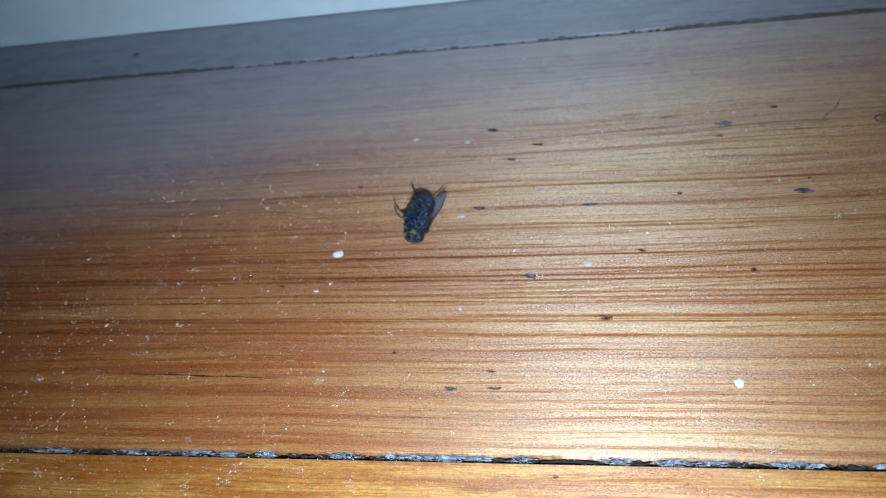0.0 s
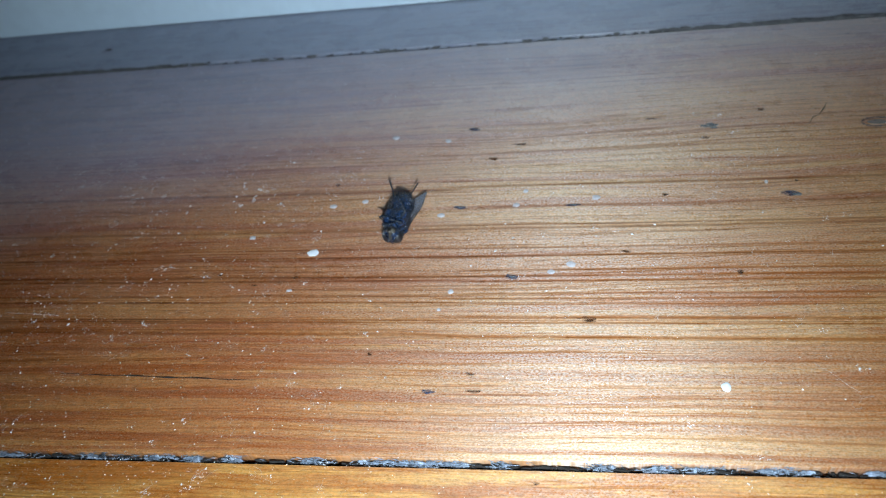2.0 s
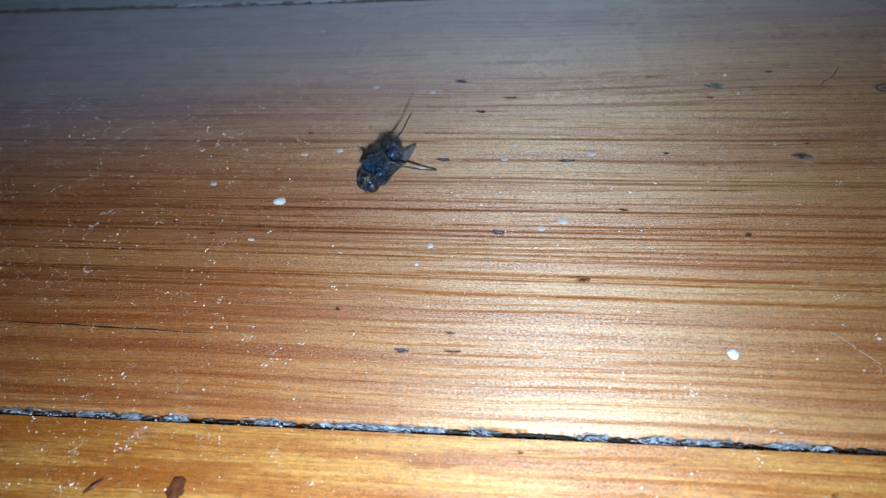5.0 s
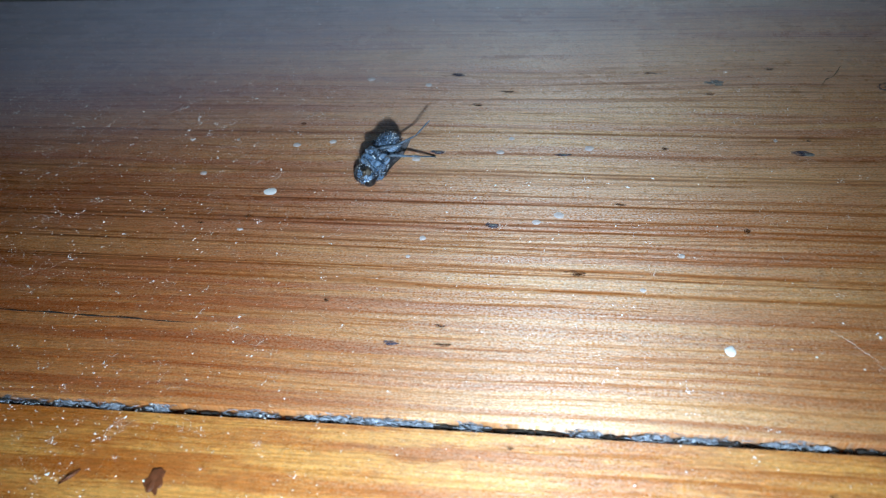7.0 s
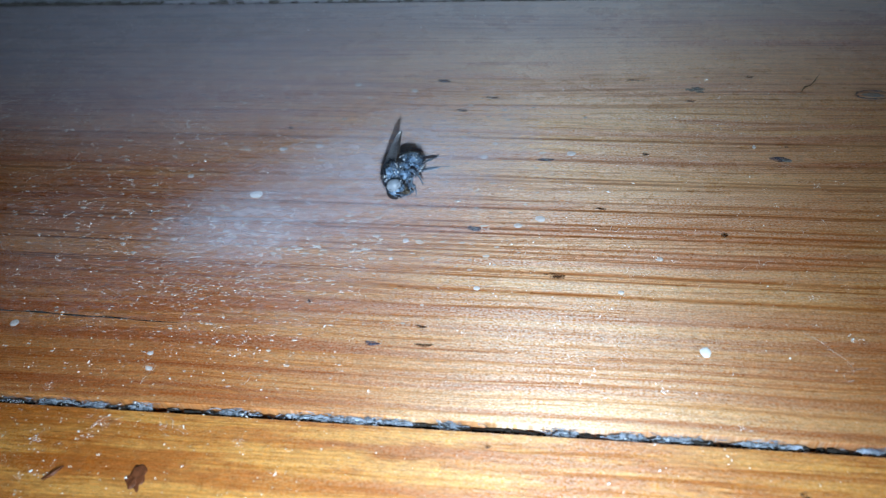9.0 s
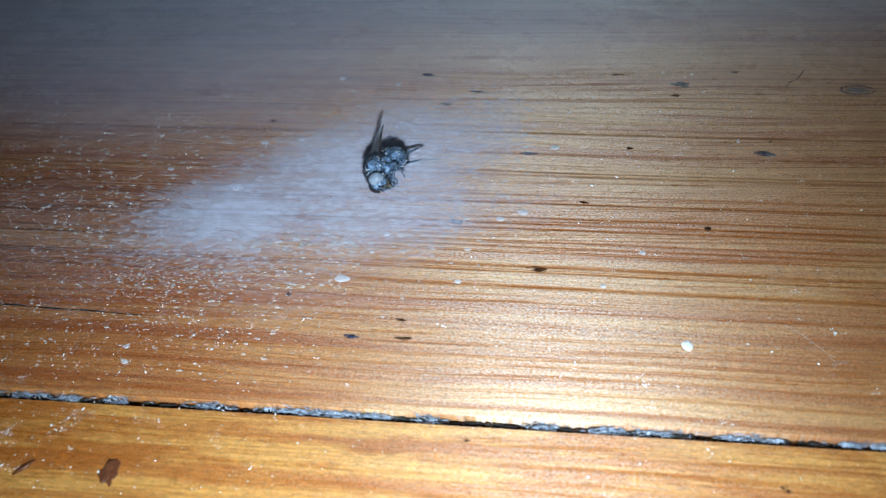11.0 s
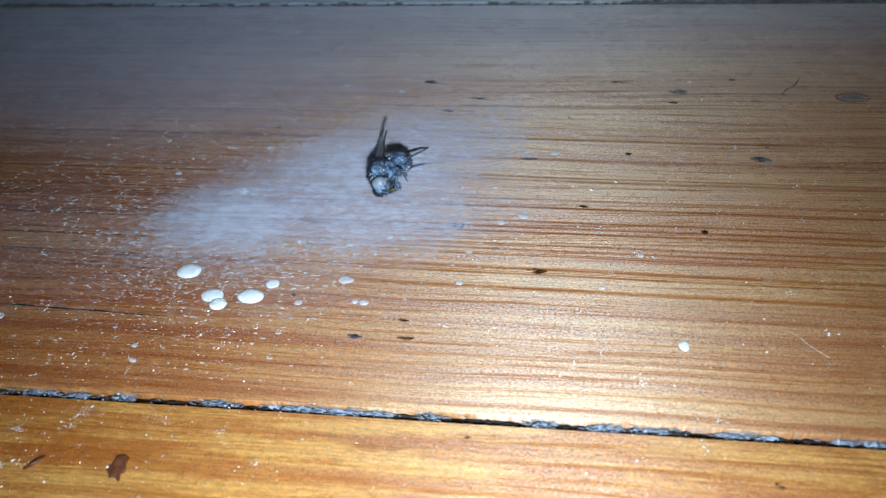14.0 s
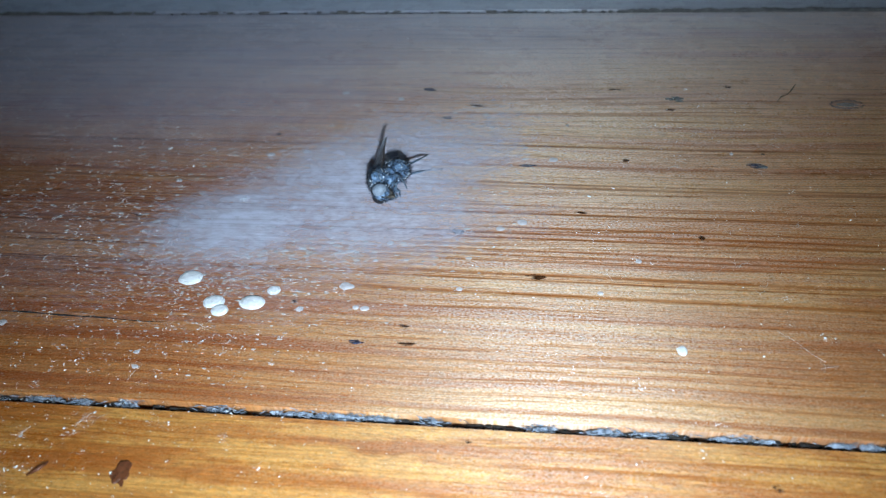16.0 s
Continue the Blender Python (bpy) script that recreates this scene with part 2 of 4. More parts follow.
WOOD_MAIN = wood("varnished_boards", (0.61, 0.265, 0.080), (0.45, 0.120, 0.018), (0.10, 0.022, 0.003), 0.37, (LATE_DARK_A + LATE_DARK_B, LATE_ORANGE_A + LATE_ORANGE_B), haze_from=GAP / 2)
WOOD_NEAR = wood("varnished_boards_golden", (0.68, 0.310, 0.068), (0.46, 0.138, 0.016), (0.17, 0.045, 0.005), 3.1, grain=0.8, silky=0.55)
WOOD_REST = wood("varnished_boards_brown", (0.23, 0.108, 0.062), (0.16, 0.070, 0.038), (0.06, 0.024, 0.012), 5.7, haze_from=PITCH + GAP / 2)
SUBFLOOR = plain("dirty_gap", (0.018, 0.014, 0.012), 0.9, scale=900.0, bump=0.8)
PAINT = plain("white_gloss_paint", (0.76, 0.86, 0.94), 0.42, vary=0.05, scale=60.0, bump=0.25, deep=0.0002)
WALLS = plain("plaster_paint", (0.60, 0.74, 0.94), 0.8, vary=0.05, scale=30.0)
CEILING = plain("ceiling_paint", (0.75, 0.75, 0.74), 0.9, vary=0.04, scale=30.0)
STAIN = plain("blue_black_stain", (0.07, 0.07, 0.11), 0.30, vary=0.7, scale=2500.0, bump=0.8, deep=0.00008)
STAIN_BROWN = plain("brown_stain", (0.11, 0.040, 0.015), 0.45, vary=0.6, scale=2500.0, bump=0.5, deep=0.00005)
for m, lo, hi in ((STAIN, 0.22, 0.66), (STAIN_BROWN, 0.12, 0.50)):     # worn through in places
    worn = m.node_tree
    n = worn.nodes.new("ShaderNodeTexNoise")
    n.inputs["Scale"].default_value = 1800.0
    r = worn.nodes.new("ShaderNodeMapRange")
    for k, v in ((1, 0.38), (2, 0.60), (3, lo), (4, hi)):
        r.inputs[k].default_value = v
    worn.links.new(worn.nodes.new("ShaderNodeTexCoord").outputs["Object"], n.inputs["Vector"])
    worn.links.new(n.outputs["Fac"], r.inputs[0])
    worn.links.new(r.outputs[0], worn.nodes["Principled BSDF"].inputs["Alpha"])
RESIN_AND_GLINT = plain("pale_resin_and_glint", (0.24, 0.24, 0.23), 0.25, vary=0.4, scale=2000.0, Alpha=0.6)
DROP = plain("milky_droplet", (0.93, 0.91, 0.95), 0.45, vary=0.08, scale=900.0, bump=0.1, Alpha=0.93, Subsurface_Weight=0.7, Subsurface_Scale=0.0008, Subsurface_Radius=(1.0, 1.0, 1.0))
DROP_THIN = plain("thin_milky_droplet", (0.74, 0.69, 0.71), 0.35, vary=0.2, scale=1500.0, bump=0.3, Alpha=0.70)
DUST = plain("pale_dust", (0.76, 0.76, 0.78), 0.6, vary=0.2, scale=3000.0)
LINT = plain("grey_lint", (0.25, 0.28, 0.34), 0.8, vary=0.92, scale=1000.0, bump=1.0, deep=0.0004)
FAR_DIRT = plain("grey_brown_dirt", (0.12, 0.11, 0.108), 0.9, vary=0.5, scale=900.0, bump=0.8)
FLAKE = plain("brown_flake", (0.12, 0.035, 0.012), 0.5, vary=0.4, scale=2500.0)


def see_through(name, colour, rough, cover):
    """A thin film: cover(mat) gives how much of it hides what lies behind."""
    f = Mat(name)
    f.set(Base_Color=colour, Roughness=rough, Alpha=cover(f))
    return f.m


# ---- mesh helpers (meshes are drawn in millimetres) ----
def part(name, bm, material, parent=None, label="", m=None, smooth=True):
    """Links a bmesh as one mesh object, in metres, under a thing or a part."""
    me = bpy.data.meshes.new(name)
    bm.transform(Matrix.Scale(MM, 4))
    bm.to_mesh(me)
    bm.free()
    me.materials.append(material)
    if smooth:
        me.shade_smooth()
    ob = new(name, me)
    if parent is not None:
        ob.parent = parent
    if m is not None:
        ob.matrix_basis = m
    if label:
        ob["label"] = label
    return ob


def mesh_of(name, verts, faces, material, smooth=False):
    me = bpy.data.meshes.new(name)
    me.from_pydata([tuple(c * MM for c in v) for v in verts], [], faces)
    me.materials.append(material)
    if smooth:
        me.shade_smooth()
    return me


def ball(bm, c, r, sub=2, rot=None, wobble=0.0, scale=1.0, seed=0.0):
    """An ellipsoid with an uneven skin."""
    got = bmesh.ops.create_icosphere(bm, subdivisions=sub, radius=1.0)["verts"]
    for v in got:
        d = 1 + wobble * noise.noise(v.co * scale + Vector((seed, seed * 2, 0)))
        p = Vector((v.co.x * r[0], v.co.y * r[1], v.co.z * r[2])) * d
        v.co = (rot @ p if rot else p) + Vector(c)
    return got


def tube(bm, pts, radii, seg=6):
    """A closed tapering tube through pts."""
    rings = []
    for i, p in enumerate(pts):
        p = Vector(p)
        d = (Vector(pts[min(i + 1, len(pts) - 1)]) - Vector(pts[max(i - 1, 0)])).normalized()
        a = d.orthogonal().normalized()
        b = d.cross(a)
        rings.append([bm.verts.new(p + radii[i] * (a * math.cos(k * math.tau / seg) + b * math.sin(k * math.tau / seg))) for k in range(seg)])
    for q, r in zip(rings, rings[1:]):
        for k in range(seg):
            bm.faces.new((q[k], q[(k + 1) % seg], r[(k + 1) % seg], r[k]))
    bm.faces.new(rings[0][::-1])
    bm.faces.new(rings[-1])


def blob(bm, x, y, rx, ry, h, seg=14, rough=0.15, z=0.0, seed=0.0):
    """A low dome with an uneven rim, lying on the boards."""
    rings = []
    for f, hh in ((1.0, 0.0), (0.86, 0.55), (0.55, 0.88)):
        ring = []
        for k in range(seg):
            a = k * math.tau / seg
            d = 1 + rough * noise.noise(Vector((math.cos(a) * 1.3 + seed, math.sin(a) * 1.3, seed)))
            ring.append(bm.verts.new((x + rx * f * d * math.cos(a), y + ry * f * d * math.sin(a), z + h * hh)))
        rings.append(ring)
    top = bm.verts.new((x, y, z + h))
    for q, r in zip(rings, rings[1:]):
        for k in range(seg):
            bm.faces.new((q[k], q[(k + 1) % seg], r[(k + 1) % seg], r[k]))
    for k in range(seg):
        bm.faces.new((rings[-1][k], rings[-1][(k + 1) % seg], top))


def box(bm, x0, x1, y0, y1, z0, z1):
    got = bmesh.ops.create_cube(bm, size=1.0)["verts"]
    for v in got:
        v.co = Vector(((x0 + x1) / 2 + v.co.x * (x1 - x0), (y0 + y1) / 2 + v.co.y * (y1 - y0), (z0 + z1) / 2 + v.co.z * (z1 - z0)))
    return got


# ---- the room ----
floor = tagged(new("floor"), "varnished narrow pine floorboards with dirty gaps", "floor", kind="structure")


def plank_bm(width, length, crown):
    """A board with rounded edges and a slightly crowned top; its corner edge lies along x at y = 0."""
    bm = bmesh.new()
    prof = [(0.0, -9.0), (0.0, -1.0), (0.0, -0.06), (0.03, -0.008), (0.08, 0.0), (0.5, 0.0)]
    n = 56 if width > 40 else 20
    mids = [(0.5 + (width - 1.0) * i / n, crown * min(1.0, 1 - (1 - min(i, n - i) * (width / n) / 15.0) ** 2 if min(i, n - i) * (width / n) < 15.0 else 1.0)) for i in range(1, n)]
    prof = prof + mids + [(width - y, z) for y, z in reversed(prof)]
    xs = [-length / 2 + length * i / 12 for i in range(13)]
    cols = []
    for x in xs:
        cols.append([bm.verts.new((x, y, z)) for y, z in prof])
    for a, b in zip(cols, cols[1:]):
        for k in range(len(prof) - 1):
            bm.faces.new((a[k], b[k], b[k + 1], a[k + 1]))
    bmesh.ops.recalc_face_normals(bm, faces=bm.faces[:])
    return bm


CROWN = 0.30
main_plank = part("plank", plank_bm(PITCH - GAP, 1400, CROWN), WOOD_MAIN, floor, "honey-brown board with dark late-wood lines, stains, dust specks and painted pale haze", pose(0, GAP / 2 * MM, 0))
near_plank = part("plank", plank_bm(PITCH - GAP, 1400, CROWN), WOOD_NEAR, floor, "golden board with soft figure", pose(0, (GAP / 2 - PITCH) * MM, 0))
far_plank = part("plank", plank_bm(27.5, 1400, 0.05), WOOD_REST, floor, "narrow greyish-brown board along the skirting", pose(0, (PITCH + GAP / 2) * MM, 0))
for i in range(2, 16):
    ob = new("plank", near_plank.data if i % 2 == 0 else main_plank.data)
    ob.parent = floor
    ob.matrix_basis = pose(0, (GAP / 2 - PITCH * i) * MM, 0)
bm = bmesh.new()
box(bm, -700, 700, -1274, 114, -14, -2.2)
part("subfloor", bm, SUBFLOOR, floor, "black dirt in the gaps below the boards", smooth=False)

bm = bmesh.new()
prof = [(100.4, 0.3), (100.4, 24), (100.8, 28), (102.0, 30.5), (104, 32), (114, 32.5), (114, 0.3)]
ends = [[bm.verts.new((x, y, z)) for y, z in prof] for x in (-700, -120, -60, 0, 60, 700)]
for a, b in zip(ends, ends[1:]):
    for k in range(len(prof) - 1):
        bm.faces.new((a[k], a[k + 1], b[k + 1], b[k]))
bmesh.ops.recalc_face_normals(bm, faces=bm.faces[:])
tagged(part("baseboard", bm, PAINT, smooth=False), "low white gloss-painted skirting strip along the floor", "skirting", kind="structure")
for name, dims in (("wall_north", (-700, 700, 114, 214, 0, 2400)), ("wall_south", (-700, 700, -1374, -1274, 0, 2400)),
                   ("wall_west", (-800, -700, -1374, 214, 0, 2400)), ("wall_east", (700, 800, -1374, 214, 0, 2400))):
    bm = bmesh.new()
    box(bm, *dims)
    tagged(part(name, bm, WALLS, smooth=False), "plain pale blue painted wall of the room", "wall", kind="structure")
bm = bmesh.new()
box(bm, -800, 800, -1374, 214, 2400, 2500)
tagged(part("ceiling", bm, CEILING, smooth=False), "plain white ceiling of the room", "ceiling", kind="structure")

# ---- the torch that travels beside the lens ----
torch_glow = Mat("torch_glow")
torch_glow.set(Base_Color=(0.8, 0.8, 0.8), Emission_Color=TORCH_COLOUR[:3], Emission_Strength=TORCH_STRENGTH)
TORCH_SHELL = plain("black_plastic", (0.02, 0.02, 0.022), 0.5)
torch = tagged(new("phone_torch"), "small round white phone torch shining on the boards", "torch")
bm = bmesh.new()
bmesh.ops.create_circle(bm, cap_ends=True, segments=24, radius=2.6, matrix=Matrix.Rotation(math.pi, 4, "X"))
part("torch_lens", bm, torch_glow.m, torch, "glowing white lens", smooth=False)
# deep front lip added as a snoot that narrows the beam
bm = bmesh.new()
ring = [[bm.verts.new((r * math.cos(k * math.tau / 32), r * math.sin(k * math.tau / 32), z)) for k in range(32)] for r, z in ((0.5, 0.4), (3.4, 0.3), (3.4, -4.4), (4.2, -4.4), (4.2, 3.5), (0.5, 3.5))]
for a, b in zip(ring, ring[1:]):
    for k in range(32):
        bm.faces.new((a[k], a[(k + 1) % 32], b[(k + 1) % 32], b[k]))
part("housing", bm, TORCH_SHELL, torch, smooth=False)
TORCH_AT = (0.002, -0.024, 0.004)


def top_z(y):
    """The boards' height (mm) at y, off the gaps."""
    u = (y - GAP / 2) % PITCH - 0.5
    d = min(u, PITCH - GAP - 1.0 - u)
    return 0.05 if y > PITCH else CROWN * (1 - (1 - d / 15.0) ** 2 if 0 < d < 15 else float(d >= 15))


# ---- blemishes of the boards ----
blemish_mats = {"b": STAIN, "n": STAIN_BROWN, "p": RESIN_AND_GLINT}
STAINS = [  # x, y, half-length, half-width (mm), kind
    (2.1, 60.0, 1.10, 0.45, "b"), (5.6, 52.6, 0.85, 0.55, "n"), (0.9, 41.9, 1.18, 0.42, "b"), (18.2, 41.6, 1.19, 0.38, "b"),
    (9.4, 28.1, 1.05, 0.48, "b"), (20.1, 20.7, 1.06, 0.48, "n"), (-0.7, 9.6, 1.00, 0.34, "b"), (5.3, 9.7, 1.35, 0.30, "n"),
    (-19.7, 47.9, 0.45, 0.4, "n"), (40.1, 28.1, 0.40, 0.55, "n"), (40.0, 57.8, 1.38, 0.70, "p"), (39.0, 55.2, 0.51, 0.45, "n"),
    (48.1, 61.3, 0.60, 0.5, "n"), (50.4, 45.0, 0.39, 0.28, "n"), (49.5, 42.4, 1.25, 0.66, "b"), (31.7, 43.1, 0.42, 0.35, "n"),
    (25.6, 32.2, 0.80, 0.36, "n"), (9.7, 55.8, 1.70, 0.28, "n"), (-9.0, 15.3, 0.5, 0.35, "n"), (-34.9, 29.5, 0.65, 0.3, "n"),
    (-28.9, 27.4, 0.5, 0.22, "n"), (-22.7, 28.7, 0.45, 0.3, "n"), (4.8, 12.2, 0.6, 0.25, "n"), (30.8, 60.3, 1.0, 0.3, "n"),
    (13.4, -2.2, 0.40, 0.22, "n"), (43.2, -5.2, 0.4, 0.55, "n"), (-79.8, 92.5, 0.9, 0.8, "n"),
]
for k, (x, y, rx, ry, kind) in enumerate(STAINS):
    host, y0 = (main_plank, GAP / 2) if 0 < y < 84 else (near_plank, GAP / 2 - PITCH) if y < 0 else (far_plank, PITCH + GAP / 2)
    bm = bmesh.new()
    crown = top_z(y)
    rng = random.Random(k)
    blob(bm, 0, 0, rx * 0.8, ry * 0.8, 0.035, 16, 0.7, seed=k * 1.9)
    for j in range(4):
        f = rng.uniform(0.25, 0.6)
        blob(bm, rng.gauss(0, 0.55) * rx, rng.gauss(0, 0.35) * ry, rx * f * 1.3, ry * f, 0.03 + 0.003 * j, 10, 0.7, seed=k * 2.3 + j)
    part("stain", bm, blemish_mats[kind], host, {"b": "blue-black stained dent", "n": "brown spot", "p": "pale resin dent"}[kind], pose(x * MM, (y - y0) * MM, (crown + 0.004) * MM))
# pale blobs that paint the glossy glint inside the dents
for x, y, rx, ry in ((49.9, 42.2, 0.75, 0.34), (9.6, 28.1, 0.45, 0.2), (64.3, 56.8, 1.5, 0.5), (18.3, 41.6, 0.5, 0.14), (1.0, 41.9, 0.5, 0.15)):
    bm = bmesh.new()
    blob(bm, 0, 0, rx, ry, 0.05, 12, 0.4, seed=x)
    part("stain", bm, RESIN_AND_GLINT, main_plank, "pale painted glint in a dent", pose(x * MM, (y - GAP / 2) * MM, (top_z(y) + 0.02) * MM))
bm = bmesh.new()   # ring-shaped dent
tube(bm, [(64.3 + 2.3 * math.cos(a), 56.8 + 1.0 * math.sin(a), CROWN + 0.02) for a in np.linspace(0.3, 6.1, 26)], [0.04 + 0.17 * abs(math.sin(k * 1.7)) for k in range(26)], 5)
part("stain", bm, STAIN, main_plank, "dark ring-shaped dent", pose(0, -GAP / 2 * MM, 0))
# a split along the grain
bm = bmesh.new()
pts = [(-54 + 1.05 * k, 12.15 - 0.035 * k + 0.05 * math.sin(k * 0.7), CROWN) for k in range(30)]
tube(bm, pts, [0.015 + 0.12 * math.sin(math.pi * k / 29) * (0.6 + 0.4 * math.sin(k * 1.3)) for k in range(30)], 4)
part("split", bm, SUBFLOOR, main_plank, "thin dark split along the grain", pose(0, -GAP / 2 * MM, 0))

# dirt packed in the gaps: dark crumbs and grey-blue lint, joined
def gap_fill(name, y, spans, count, mat, label, seed, z=-0.5, size=1.0, x0=-130, x1=110, height=0.25, fibres=False):
    rng = random.Random(seed)
    bm = bmesh.new()
    for k in range(count):
        if spans and rng.random() < 0.92:
            c, s = rng.choice(spans)
            x = rng.gauss(c, s)
        else:
            x = rng.uniform(x0, x1)
        r = rng.uniform(0.12, 0.34) * size
        if fibres and spans and k < 5 * len(spans):      # felted wads
            c, s = spans[k % len(spans)]
            ball(bm, (rng.gauss(c, s * 0.8), y + rng.uniform(-0.1, 0.25), z - 0.22 + rng.uniform(-0.15, 0.1)), (rng.uniform(0.3, 0.8) * (0.5 + s * 0.5), rng.uniform(0.12, 0.28), 0.16), 3, wobble=1.2, scale=4.0, seed=k * 0.91)
            continue
        if fibres:
            a, tilt, l = rng.gauss(0, 0.9) + rng.choice((0, math.pi)), rng.uniform(-0.25, 0.25), rng.uniform(0.35, 1.3)
            p = Vector((x, y + rng.uniform(-0.5, 0.5), z + rng.uniform(-0.3, 0.25)))
            d = Vector((math.cos(a), math.sin(a) * 0.6, tilt)) * l
            q = p + d
            q.y = min(max(q.y, y - 0.57), y + 0.57)
            tube(bm, [p, (p + q) / 2 + Vector((0, 0, rng.uniform(0, 0.15))), q], [0.015, rng.uniform(0.03, 0.07), 0.015], 4)
            continue
        ball(bm, (x, y + rng.uniform(-0.30, 0.30), z + rng.uniform(-0.25, 0.2)), (r * rng.uniform(1.0, 3.2), r * rng.uniform(0.6, 1.0), r * height * 3), 1, wobble=0.7, scale=1.7, seed=k * 0.37)
    return tagged(part(name, bm, mat, smooth=False), label, "dirt", kind="stuff")


gap_fill("dirt", 0.0, [], 700, SUBFLOOR, "black crumbs packed in the gap between boards", 11, -0.75)
gap_fill("lint", 0.06, [(-57, 3.2), (-44, 1.6), (-35, 2.0), (-30, 0.8), (-24.6, 0.6), (-14.2, 1.0), (-6, 1.6), (-2, 1.6), (0.8, 1.2), (3.8, 0.8), (9.2, 0.7), (20.8, 0.8), (27.5, 1.0), (32.5, 1.6), (40.6, 1.6), (52, 2.0)], 900, LINT, "grey-blue lint and dust caught in the gap between boards", 12, -0.42, fibres=True)
gap_fill("dirt", 85.0, [(-90, 14), (60, 12)], 1500, FAR_DIRT, "grey-brown crumbs packed in the far gap", 13, -0.08, size=1.25)
gap_fill("lint", 85.0, [(66, 2), (43, 1.5), (52, 2), (15, 3)], 150, LINT, "grey dust in the far gap", 14, -0.3, fibres=True)

# ---- loose dust on the boards ----
rng = random.Random(5)
verts, faces = [], []


def grain(x, y, r):
    """A tiny uneven grain lying on the boards."""
    o, z, a = len(verts), top_z(y) + r * 0.5, rng.uniform(0, 3.1)
    sx, sy = r * rng.uniform(0.7, 1.9), r * rng.uniform(0.6, 1.2)
    c, d = math.cos(a), math.sin(a)
    for p, q, h in ((1, 0, 0), (0, 1, 0), (-1, 0, 0), (0, -1, 0), (0.2, -0.1, 0.8), (0, 0, -0.45)):
        p, q = p * sx * rng.uniform(0.7, 1.3), q * sy * rng.uniform(0.7, 1.3)
        verts.append((x + c * p - d * q, y + d * p + c * q, z + h * r))
    for k in range(4):
        faces.append((o + k, o + (k + 1) % 4, o + 4))
        faces.append((o + (k + 1) % 4, o + k, o + 5))


def speck_size():
    return 0.040 + 0.06 * rng.random() ** 3 + (0.07 if rng.random() < 0.03 else 0)


for k in range(22000):
    x, y = rng.uniform(-90, 80), rng.uniform(-16, 84)
    if rng.random() < max(0.10, min(1.0, (5 - x) / 60)) * (1.0 if y < 62 else 0.4):
        grain(x, y, speck_size())
for k in range(240):     # small clusters
    x, y = (rng.uniform(-70, -5), rng.uniform(-10, 58)) if k < 180 else (rng.uniform(-5, 62), rng.uniform(-8, 62))
    for _ in range(rng.randint(3, 12)):
        grain(rng.gauss(x, 0.45), rng.gauss(y, 0.3), speck_size())
tagged(new("dust", mesh_of("dust", verts, faces, DUST)), "fine white dust specks scattered on the boards", "dust", kind="stuff")
bm = bmesh.new()
for k in range(230):
    x, y = (rng.uniform(-72, -5), rng.uniform(-6, 55)) if k < 170 else (rng.uniform(20, 65), rng.uniform(2, 60))
    if k % 3 and k > 2:      # most fibres lie tangled near the last one
        x, y = near[0] + rng.gauss(0, 0.6), near[1] + rng.gauss(0, 0.4)
    near = (x, y)
    a, turn, n = rng.uniform(0, 6.3), rng.uniform(-0.7, 0.7), rng.randint(3, 8)
    pts, z = [], top_z(y) + 0.02
    for _ in range(n):
        pts.append((x, y, z + rng.uniform(0, 0.12)))
        x, y, a = x + 0.28 * math.cos(a), y + 0.28 * math.sin(a), a + turn
    tube(bm, pts, [0.012] * n, 3)
tagged(part("fibre_lint", bm, DUST), "tiny curled white fibres lying on the boards", "lint", kind="stuff")
for pts, name, label in (([(46.6, 13.8, 0.40), (48.2, 12.5, 0.44), (49.5, 11.0, 0.42), (50.9, 9.8, 0.36)], "hair", "fine pale hair lying on the board"),
                         ([(-77, 23.3, 0.41), (-68, 22.9, 0.42), (-59, 22.3, 0.41)], "hair", "straight pale hair lying along the grain")):
    bm = bmesh.new()
    tube(bm, pts, [0.014] * len(pts), 4)
    tagged(part(name, bm, DUST, m=pose(0, 0, -0.0001)), label, "hair")
bm = bmesh.new()
pts = [(54.5 + 0.9 * k, 57.2 + 1.1 * k + 0.4 * math.sin(k * 2), CROWN + 0.06) for k in range(5)]
tube(bm, pts, [0.04, 0.09, 0.03, 0.09, 0.03], 4)
tagged(part("crumb", bm, plain("green_black_crumb", (0.05, 0.06, 0.035), 0.7)), "dark greenish twisted crumb on the board", "crumb")
bm = bmesh.new()
ball(bm, (0, 0, 0), (0.8, 1.2, 0.2), 4, wobble=0.8, scale=1.5, seed=4.2)
tagged(part("flake", bm, FLAKE, m=pose(-21.7 * MM, -8.4 * MM, 0.00024, 0, 0, 15)), "dark red-brown flake on the golden board", "flake")
bm = bmesh.new()
tube(bm, [(-31.6, -9.3, 0.38), (-30.7, -8.5, 0.45), (-30.0, -7.6, 0.36)], [0.12, 0.26, 0.1], 5)
tagged(part("flake", bm, FLAKE, m=pose(0, 0, -0.0001)), "small brown splinter on the golden board", "flake")

